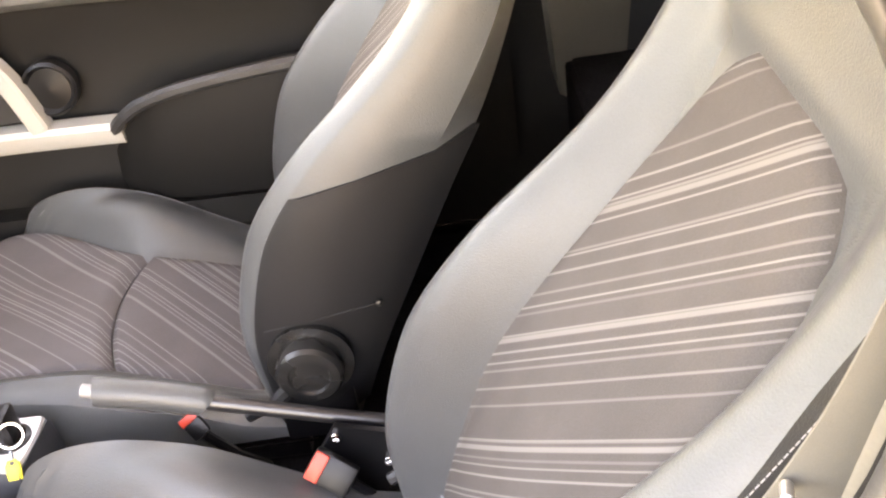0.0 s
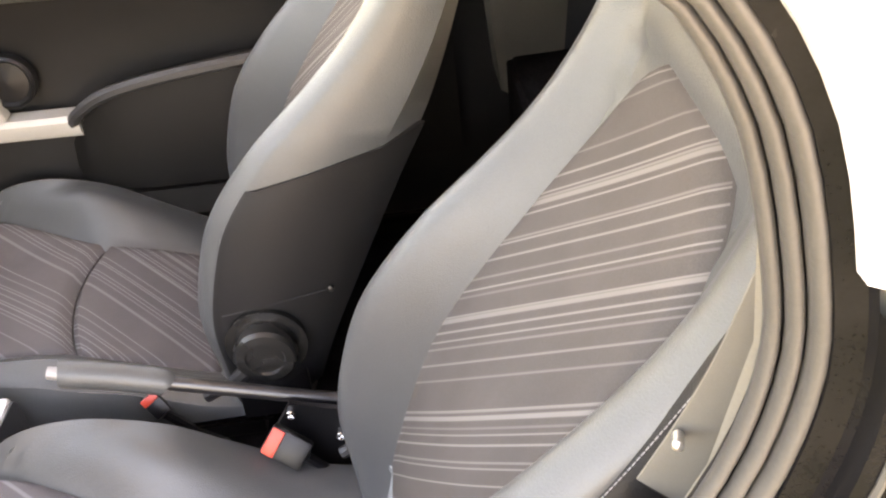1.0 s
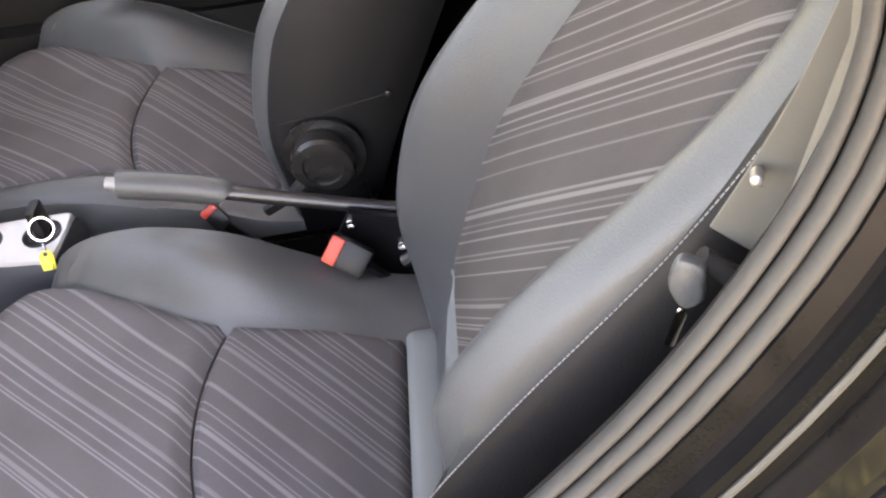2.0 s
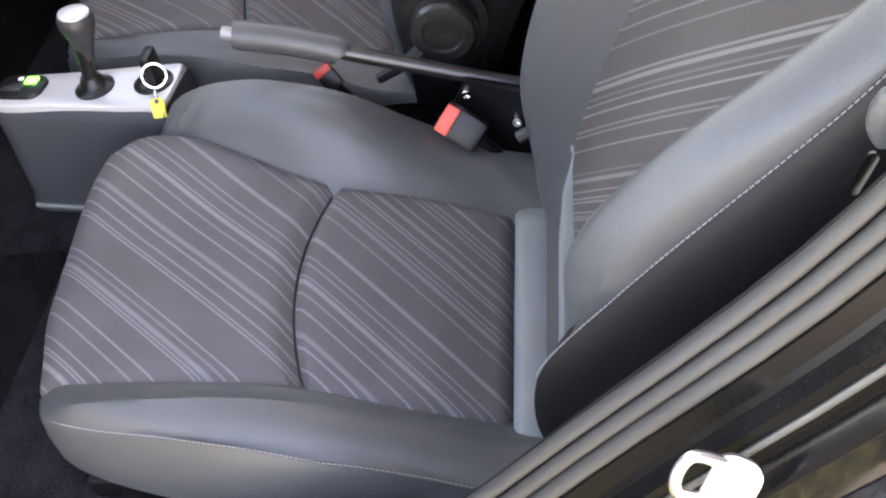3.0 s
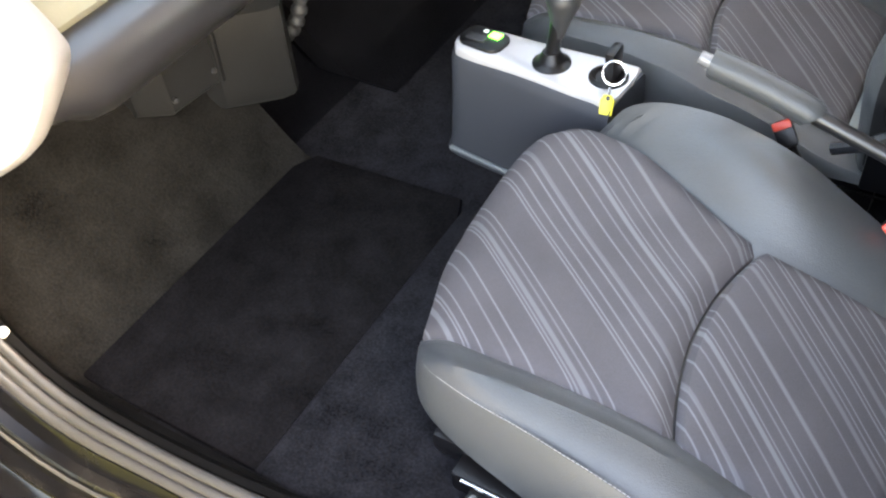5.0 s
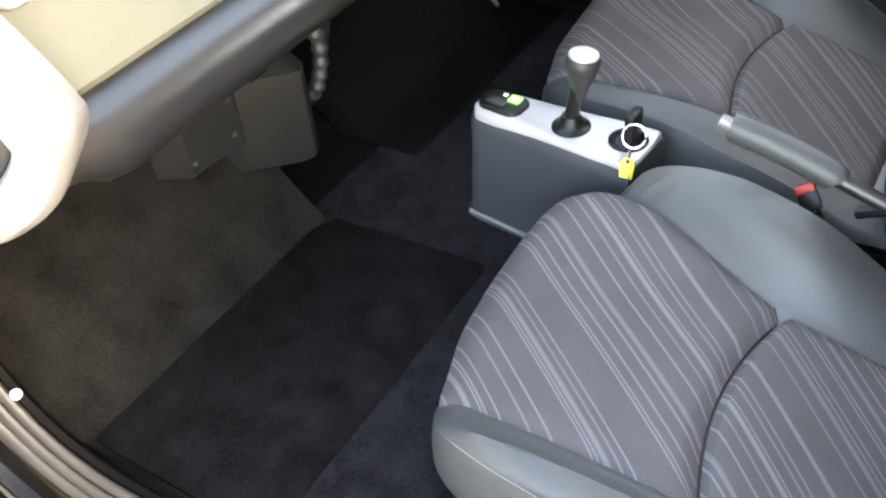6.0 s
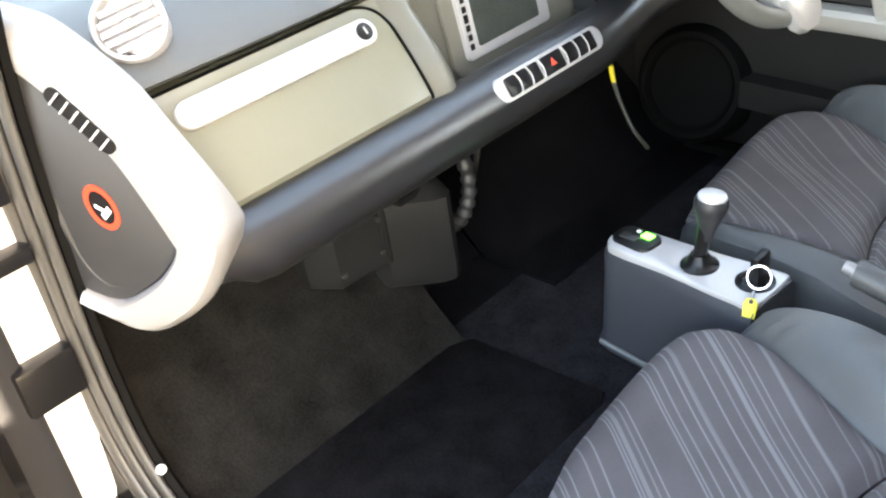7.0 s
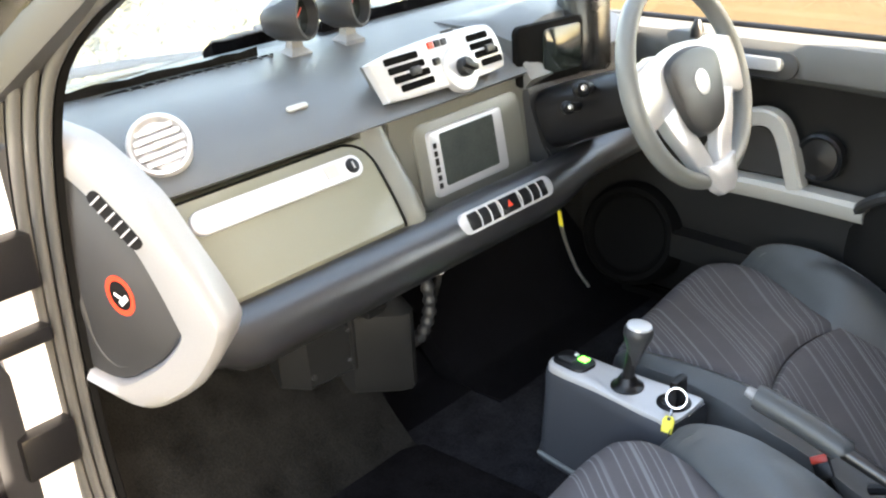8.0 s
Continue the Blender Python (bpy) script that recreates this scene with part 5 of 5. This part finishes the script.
for d, sx, sy in ((0.02, 0.050, 0.044), (0.05, 0.056, 0.048), (0.16, 0.060, 0.050), (0.27, 0.066, 0.054)):
    c = W0 + axis * d
    mm = face_rear(c, (-0.36, 0, 0.93), (0.93, 0, 0.36))
    loops.append([mm @ Vector((x * sx / 0.05, y * sy / 0.05, 0)) for x, y in round_rect(0.10, 0.10, 0.03, 4)])
rings(bm, loops)
part("shroud", bm, M_BLACK, col, "charcoal column shroud")
for at, r in (((-0.775, 0.199, 1.055), 0.014), ((-0.785, 0.175, 1.027), 0.011)):
    kmx = face_rear(at, (0, 0, 1), (0.75, -0.6, 0.25))
    bm = tube(B(), [Vector(at) + Vector((-0.03, 0.07, -0.02)), Vector(at)], r * 0.7, 12)
    st = part("stalk", bm, M_BLACK, col, "black control stalk")
    part("stalk_end", lathe(B(), kmx, [(r, -0.01), (r, 0.004), (r * 0.7, 0.008), (r * 0.6, 0.006), (0, 0.006)], 20), M_BLACK, st, "black end of the stalk")
    part("stalk_button", lathe(B(), kmx @ Matrix.Translation((0.002, 0.001, 0.006)), [(r * 0.36, -0.002), (r * 0.36, 0.002), (r * 0.2, 0.003), (0, 0.003)], 16), M_STEEL, st, "bright button on the stalk's end")

# ---- driver door ----
door = tagged(empty("car_door", (-0.4, 0.64, 0.5)), "closed slate driver door with silver pull frame and round speaker", "car door", "car doors")


def door_card(x):
    e = smooth_step(-1.05, -0.9, x)
    return [(0.665, 0.50), (0.628, 0.50), (0.600, 0.60), (0.606, 0.72), (0.640, 0.79), (0.652, 0.93), (0.636, 0.985), (0.630, 1.045), (0.630, 1.066), (0.690, 1.074), (0.70, 1.05), (0.70, 0.5)]


bm = B()
rings(bm, [[(x, y, z) for y, z in door_card(x)] for x in [-1.05 + 1.35 * k / 20 for k in range(21)]])
part("door_card", bm, M_DOOR, door, "slate plastic door card")
bm = B()
rings(bm, [[(x, 0.655, 0.965 + e), (x, 0.628, 0.972 + e), (x, 0.612, 0.995 + e * 0.5), (x, 0.609, 1.040), (x, 0.622, 1.064), (x, 0.660, 1.075)] for x, e in [(-1.05 + 1.35 * k / 24, 0.018 * math.sin(k / 24 * 5.0)) for k in range(25)]])
part("door_top", bm, M_DASH, door, "paler slate ledge along the window")
bm = tube(B(), [(-0.98, 0.672, 1.077), (0.28, 0.672, 1.079)], 0.006, 8)
part("window_seal", bm, M_BLACK, door, "black window seal")
path = smooth_path([(-0.78, 0.600, 0.782), (-0.70, 0.590, 0.788), (-0.60, 0.585, 0.790), (-0.43, 0.582, 0.786)], 6)
bm = B()
rings(bm, [[p + Vector((0, a, b)) for a, b in ((0.03, -0.020), (-0.006, -0.018), (-0.012, -0.010), (-0.012, 0.010), (-0.004, 0.018), (0.03, 0.018))] for p in path])
part("pull_bar", bm, M_GREYTRIM, door, "silver grey pull bar")
path = smooth_path([(-0.77, 0.612, 0.80), (-0.72, 0.604, 0.88), (-0.665, 0.598, 0.922), (-0.620, 0.596, 0.924), (-0.592, 0.592, 0.890), (-0.562, 0.586, 0.805)], 6)
bm = B()
loops = []
for k, p in enumerate(path):
    d = (path[min(k + 1, len(path) - 1)] - path[max(k - 1, 0)])
    nrm = Vector((-d.z, 0, d.x)).normalized()
    loops.append([p + nrm * o + Vector((0, y, 0)) for o, y in ((-0.016, 0.02), (-0.016, -0.006), (-0.012, -0.011), (0.012, -0.011), (0.016, -0.006), (0.016, 0.02))])
rings(bm, loops)
part("pull_frame", bm, M_GREYTRIM, door, "silver grey triangular pull frame")
bm = slab(B(), [(-0.75, 0.812), (-0.68, 0.902), (-0.63, 0.902), (-0.590, 0.812)], Matrix(((1, 0, 0, 0), (0, 0, 1, 0.612), (0, 1, 0, 0), (0, 0, 0, 1))), 0.012)
part("pocket_panel", bm, M_DARK, door)
tw = face_rear((-0.535, 0.617, 0.862), (0, 0, 1), (0, -1, 0.1))
part("tweeter", lathe(B(), tw, [(0.045, -0.01), (0.045, 0.01), (0.040, 0.014), (0.034, 0.006), (0.0, 0.010)], 28), M_BLACK, door, "round black tweeter")
hm = face_rear((-0.662, 0.609, 1.024), (0, 0, 1), (0, -1, 0.15))
part("handle_cup", slab(B(), round_rect(0.15, 0.050, 0.024, 8), hm, 0.006, 0.003), M_DARK, door, "charcoal handle cup")
part("door_handle", slab(B(), round_rect(0.105, 0.024, 0.011, 8), hm @ Matrix.Translation((-0.004, 0.002, 0.006)), 0.014, 0.005), M_SILVER, door, "bright silver inner door handle")
part("lock_pin", lathe(B(), Matrix.Translation((-0.802, 0.626, 1.056)), [(0.014, 0), (0.013, 0.014), (0.006, 0.032), (0, 0.035)], 14), M_BLACK, door, "black lock pin")
bm = B()
rings(bm, [[(x, y, z0), (x, y + 0.05, z0), (x, y + 0.05, z1), (x, y, z1), (x, y - 0.015, (z0 + z1) / 2)] for x, y, z0, z1 in ((-0.46, 0.60, 0.665, 0.745), (-0.42, 0.575, 0.66, 0.80), (-0.34, 0.560, 0.66, 0.845), (-0.15, 0.553, 0.66, 0.870), (0.20, 0.555, 0.66, 0.885))])
part("arm_rest", bm, M_DOOR, door, "dark padded arm rest")
path = smooth_path([(-0.455, 0.592, 0.770), (-0.42, 0.566, 0.815), (-0.34, 0.552, 0.852), (-0.15, 0.546, 0.876), (0.20, 0.548, 0.892)], 6)
part("arm_rest_edge", tube(B(), path, 0.011, 8), M_DARK, door, "paler rolled edge of the arm rest")
spk = face_rear((-0.900, 0.560, 0.638), (0, 0, 1), (0.12, -0.95, 0.28))
pod_ob = part("speaker", lathe(B(), spk, [(0.115, -0.06), (0.110, -0.005), (0.100, 0.012), (0.090, 0.014), (0.084, 0.006), (0.080, -0.006), (0.050, -0.020), (0.0, -0.024)], 44), M_VOID, door, "round black door speaker")
part("speaker_grille", lathe(B(), spk, [(0.082, -0.005), (0.082, -0.003), (0.06, -0.010), (0.0, -0.014), (0.0, -0.016)], 40), M_VOID, pod_ob, "dark speaker cloth")
bm = B()
rings(bm, [[(x, 0.56, z), (x, 0.62, z), (x, 0.62, z - 0.05), (x, 0.555, z - 0.05)] for x, z in ((-0.80, 0.665), (-0.5, 0.655), (-0.2, 0.65))])
part("map_pocket", bm, M_DOOR, door, "dark map pocket rim")

# ---- console between the seats ----
con = tagged(empty("centre_console", (-0.57, -0.01, FLOOR)), "blue-grey floor console with silver top plate", "console")


def con_near(x):
    return lerp_curve([(-0.705, -0.026), (-0.45, -0.062), (-0.36, -0.07)], x)


bm = B()
loops = []
for z, g, d in ((FLOOR, 0.012, 0.010), (0.50, 0.006, 0.006), (0.60, 0.002, 0.0), (0.632, 0.0, 0.0), (0.642, -0.002, -0.001), (0.650, -0.008, -0.005)):
    loops.append([(-0.713 - d, con_near(-0.70) - g + 0.030, z), (-0.709 - d, con_near(-0.70) - g + 0.014, z), (-0.700 - d, con_near(-0.70) - g + 0.004, z), (-0.684 - d, con_near(-0.69) - g, z), (-0.56, con_near(-0.56) - g, z), (-0.455, con_near(-0.455) - g, z), (-0.448, 0.045 + g, z), (-0.69 - d, 0.045 + g, z), (-0.712 - d, 0.033 + g, z)])
rings(bm, loops)
part("console_body", bm, M_CONSOLE, con, "blue-grey console side")
OUTL = [(p.x, p.y) for p in smooth_path([(-0.708, 0.004, 0), (-0.702, -0.013, 0), (-0.684, -0.024, 0), (-0.60, -0.034, 0), (-0.48, -0.050, 0), (-0.458, -0.046, 0), (-0.452, 0.030, 0), (-0.47, 0.040, 0), (-0.60, 0.040, 0), (-0.684, 0.039, 0), (-0.703, 0.026, 0)], 3, True)]
top_plate = part("top_plate", slab(B(), OUTL, Matrix.Translation((0, 0, 0.644)), 0.012, 0.004), M_SILVER, con, "silver console top plate")
part("base_strip", tube(B(), [(-0.706, con_near(-0.70) - 0.011, FLOOR + 0.012), (-0.56, con_near(-0.56) - 0.013, FLOOR + 0.012), (-0.43, con_near(-0.43) - 0.013, FLOOR + 0.012)], 0.004, 6), M_LEATHER_PALE, con, "pale lower edge of the console")
pm2 = axes((-0.668, 0.010, 0.656), (1, -0.12, 0), (0.12, 1, 0))
pod2 = part("window_switch", slab(B(), round_rect(0.068, 0.046, 0.016, 6), pm2, 0.005, 0.002), M_BLACK, con, "black window switch pod")
bm = B()
box(bm, (0.012, 0.010, 0.006), (0.016, 0.013, 0.003), 0.001, pm2)
part("green_lamp", bm, M_GREEN, pod2, "small green indicator lamp")
bm = B()
box(bm, (-0.008, -0.006, 0.006), (0.030, 0.014, 0.004), 0.002, pm2)
part("rocker", bm, M_DARK, pod2)
bm = B()
box(bm, (-0.006, 0.013, 0.006), (0.006, 0.005, 0.002), 0, pm2)
part("rocker_mark", bm, M_WHITE, pod2, smooth=False)
part("lever_gaiter", lathe(B(), Matrix.Translation((-0.562, 0.000, 0.655)), [(0.026, 0), (0.026, 0.003), (0.021, 0.005), (0.017, 0.010), (0.012, 0.020), (0, 0.02)], 28), M_BLACK, con, "black gear lever gaiter")
CON_SHIFT = Vector((-0.003, 0.022, -0.001))
gear = tagged(empty("gear_lever", (-0.562, 0.0, 0.672)), "black gear lever with a silver topped knob", "gear lever")
part("stem", tube(B(), [(-0.562, 0.0, 0.668), (-0.558, 0.002, 0.70), (-0.554, 0.004, 0.725)], [0.010, 0.009, 0.011], 14), M_BLACK, gear)
kx = face_rear((-0.553, 0.004, 0.712), (-1, 0, 0), (0.10, 0.06, 1))
part("knob", lathe(B(), kx, [(0.008, -0.014), (0.0105, 0.0), (0.0175, 0.022), (0.0225, 0.036), (0.0225, 0.045), (0.0195, 0.050), (0, 0.050)], 28), M_DARK, gear, "charcoal gear knob")
part("knob_cap", lathe(B(), kx, [(0.0197, 0.049), (0.0187, 0.053), (0.011, 0.0555), (0, 0.056)], 28), M_SILVER, gear, "silver knob cap")
gear.location += CON_SHIFT
part("lock_socket", lathe(B(), Matrix.Translation((-0.482, 0.002, 0.655)), [(0.026, 0), (0.026, 0.003), (0.020, 0.005), (0.017, 0.002), (0, 0.002)], 24), M_BLACK, con, "black ignition lock on the console")
key = tagged(empty("car_key", (-0.478, 0.004, 0.66)), "black car key in the ignition with steel ring and yellow tag", "key")
bm = B()
box(bm, (-0.477, 0.004, 0.683), (0.014, 0.034, 0.044), 0.006)
part("key_head", bm, M_BLACK, key)
rg = face_rear((-0.465, -0.022, 0.687), (0, 0.1, 1), (0.45, -0.75, 0.45))
ringpts = [rg @ Vector((0.0148 * math.cos(2 * math.pi * k / 28), 0.0148 * math.sin(2 * math.pi * k / 28), 0)) for k in range(29)]
part("split_ring", tube(B(), ringpts, 0.0016, 8, cap=False), M_CHROME, key, "bright steel split ring")
tg = face_rear((-0.462, -0.049, 0.659), (0, 0.3, 1), (0.35, -0.75, 0.5))
part("link", tube(B(), [(-0.464, -0.036, 0.675), (-0.463, -0.041, 0.670), (-0.462, -0.045, 0.666)], 0.002, 6), M_CHROME, key)
part("tag", slab(B(), [(-0.008, -0.013), (0.008, -0.015), (0.009, 0.004), (0.005, 0.011), (-0.005, 0.011), (-0.009, 0.004)], tg, 0.003, 0.001), M_YELLOW, key, "yellow plastic tag")
part("tag_hole", lathe(B(), tg @ Matrix.Translation((0, 0.007, 0.0028)), [(0.003, 0), (0.003, 0.0008), (0, 0.0008)], 12), M_BLACK, key)
con.location += CON_SHIFT
key.location += CON_SHIFT + Vector((0, 0, -0.004))

# ---- handbrake between the seats ----
hb = tagged(empty("hand_brake", (-0.1, 0, FLOOR)), "black handbrake lever with grey grip on a bolted bracket", "handbrake")
bm = B()
rings(bm, [[(-0.015, y, 0.50), (0.05, y, 0.50), (0.06, y, 0.585), (0.0, y, 0.620), (-0.09, y, 0.648), (-0.12, y, 0.60), (-0.16, y, 0.50)] for y in (-0.030, -0.022)])
part("bracket", bm, M_BLACK, hb, "black steel bracket")
bm = B()
box(bm, (-0.06, 0.0, FLOOR + 0.012), (0.26, 0.08, 0.022), 0.004)
part("bracket_foot", bm, M_BLACK, hb)
for x, z in ((-0.090, 0.633), (-0.034, 0.586)):
    part("bolt", lathe(B(), face_rear((x, -0.031, z), (0, 0, 1), (0, -1, 0.15)), [(0.0066, 0), (0.0066, 0.004), (0.0055, 0.0055), (0.0036, 0.0055), (0.003, 0.002), (0, 0.002)], 14), M_CHROME, hb, "bright socket bolt")
part("lever", tube(B(), [(0.02, 0.0, 0.604), (-0.10, 0.0, 0.640), (-0.245, 0.0, 0.688)], [0.0085, 0.009, 0.010], 14), M_BAR, hb, "black lever tube")
part("grip", tube(B(), smooth_path([(-0.238, 0.0, 0.684), (-0.246, 0.0, 0.689), (-0.30, 0.001, 0.706), (-0.355, 0.002, 0.7185), (-0.362, 0.002, 0.720)], 4), [0.013] + [0.0175] * 4 + [0.018] * 8 + [0.017] * 3 + [0.014], 16), M_LEATHER, hb, "grey rubber grip")
part("button", tube(B(), [(-0.36, 0.002, 0.7195), (-0.376, 0.003, 0.7235)], [0.0085, 0.008], 12), M_CAP, hb, "steel release button")
hb.location += Vector((0.011, 0.004, 0.008))

# seat belt buckles
def buckle(at, up, lean, category_label, k=1.0):
    ob = tagged(empty("belt_buckle", at), category_label, "buckle", "seat belt buckles")
    m = face_rear(at, up, lean) @ Matrix.Scale(k, 4)
    bm = B()
    box(bm, (0, -0.024, -0.011), (0.040, 0.056, 0.022), 0.006, m)
    part("shell", bm, M_BLACK, ob, "black buckle shell")
    bm = B()
    box(bm, (0, -0.006, 0.001), (0.036, 0.017, 0.006), 0.002, m)
    part("release_button", bm, M_RED, ob, "red release button")
    a = m @ Vector((0, -0.05, -0.012))
    part("stalk", tube(B(), [a, a + Vector((0.03, 0.01, -0.05)), a + Vector((0.06, 0.02, -0.085))], 0.007, 8), M_BLACK, ob, "black buckle stalk")
    return ob


buckle((-0.106, -0.062, 0.636), (-0.70, 0.0, 0.60), (0.0, -0.80, 0.50), "black seat belt buckle with red button beside the passenger seat")
buckle((-0.262, 0.016, 0.662), (-0.45, 0.0, 0.85), (0.1, -0.80, 0.50), "black seat belt buckle with red button beside the driver seat", 0.62)

# belt by the near pillar
belt = tagged(empty("seat_belt", (0.25, -0.57, 0.8)), "beige-grey seat belt with steel tongue by the centre pillar", "seat belt")
bm = B()
loops = []
for k in range(25):
    q = k / 24
    p = Vector((lerp_curve([(0, 0.246), (0.12, 0.268), (0.25, 0.288), (0.5, 0.315), (1, 0.345)], q), -0.562 - 0.003 * math.sin(q * 5), 1.036 + 0.40 * q))
    d = Vector((0.018, -0.006 * (1 - q), -0.013 * (1 - q)))
    nrm = Vector((0, 0.0008, 0))
    loops.append([p - d - nrm, p + d - nrm, p + d + nrm, p - d + nrm])
rings(bm, loops)
part("webbing", bm, M_WEB, belt, "beige-grey belt webbing")
# folded end of the webbing where it runs through the tongue
bm = B()
rings(bm, [[Vector((0.221, -0.574, 1.044)) + Vector((0.036 * u, -0.012 * u, -0.026 * u)) + Vector((0.004 * math.cos(a) - 0.002, 0.006 * math.sin(a), 0.006 * math.cos(a))) for a in (2 * math.pi * k / 10 for k in range(10))] for u in (0.0, 0.25, 0.5, 0.75, 1.0)])
part("webbing_fold", bm, M_LEATHER_DARK, belt, "dark fold of the webbing")
tm = face_rear((0.212, -0.576, 1.036), (0.55, 0, 1), (-0.35, -0.93, 0.15))
cover = [(p.x, p.y) for p in smooth_path([(-0.009, 0.010, 0), (0.004, 0.012, 0), (0.009, 0.003, 0), (0.014, -0.008, 0), (0.008, -0.018, 0), (-0.003, -0.013, 0), (-0.009, -0.003, 0)], 4, True)]
part("tongue_cover", slab(B(), cover, tm, 0.008, 0.003), M_LEATHER, belt, "grey tongue cover")
part("tongue", slab(B(), round_rect(0.006, 0.028, 0.003), tm @ Matrix.Translation((0.012, -0.036, 0.001)) @ pose(0, 0, 0, 0, 0, 12), 0.0022), M_CHROME, belt, "bright steel tongue")
part("stop_button", lathe(B(), face_rear((0.246, -0.574, 1.092), (0, 0, 1), (-0.3, -1, 0.3)), [(0.0034, -0.012), (0.0034, 0.001), (0.002, 0.002), (0, 0.002)], 14), M_STEEL, belt, "small bright belt stop button")

# ---- open near door, seen at its hinge edge ----
nd = tagged(empty("car_door", (-1.02, -0.76, 0.35)), "open black passenger door seen at its hinge edge", "car door", "car doors")
dm = axes((-1.03, -0.752, 0.0), (0.30, -0.95, 0), (0.95, 0.30, 0))
bm = B()
rings(bm, [[dm @ Vector((x, y, z)) for x, y in ((0.0, -0.03), (0.02, 0.045), (1.05, 0.05), (1.08, 0.0), (1.05, -0.04))] for z in (0.36, 0.45, 0.9, 1.04, 1.08)])
part("door_shell", bm, M_PAINT, nd, "black gloss door shell")
bm = B()
box(bm, (0.52, 0.062, 0.72), (0.94, 0.03, 0.62), 0.012, dm)
part("door_card", bm, M_DOOR, nd, "slate inner door card")
bm = B()
rings(bm, [[(-1.016, -0.700 - e, z), (-1.009, -0.712 - e, z), (-1.019, -0.80, z), (-1.084, -0.80, z), (-1.074, -0.705 - e, z)] for z, e in ((0.42, 0.0), (0.60, 0.0), (0.86, 0.004), (0.885, 0.014))])
part("door_edge", bm, M_EDGE, nd, "plain grey hinge edge of the door")
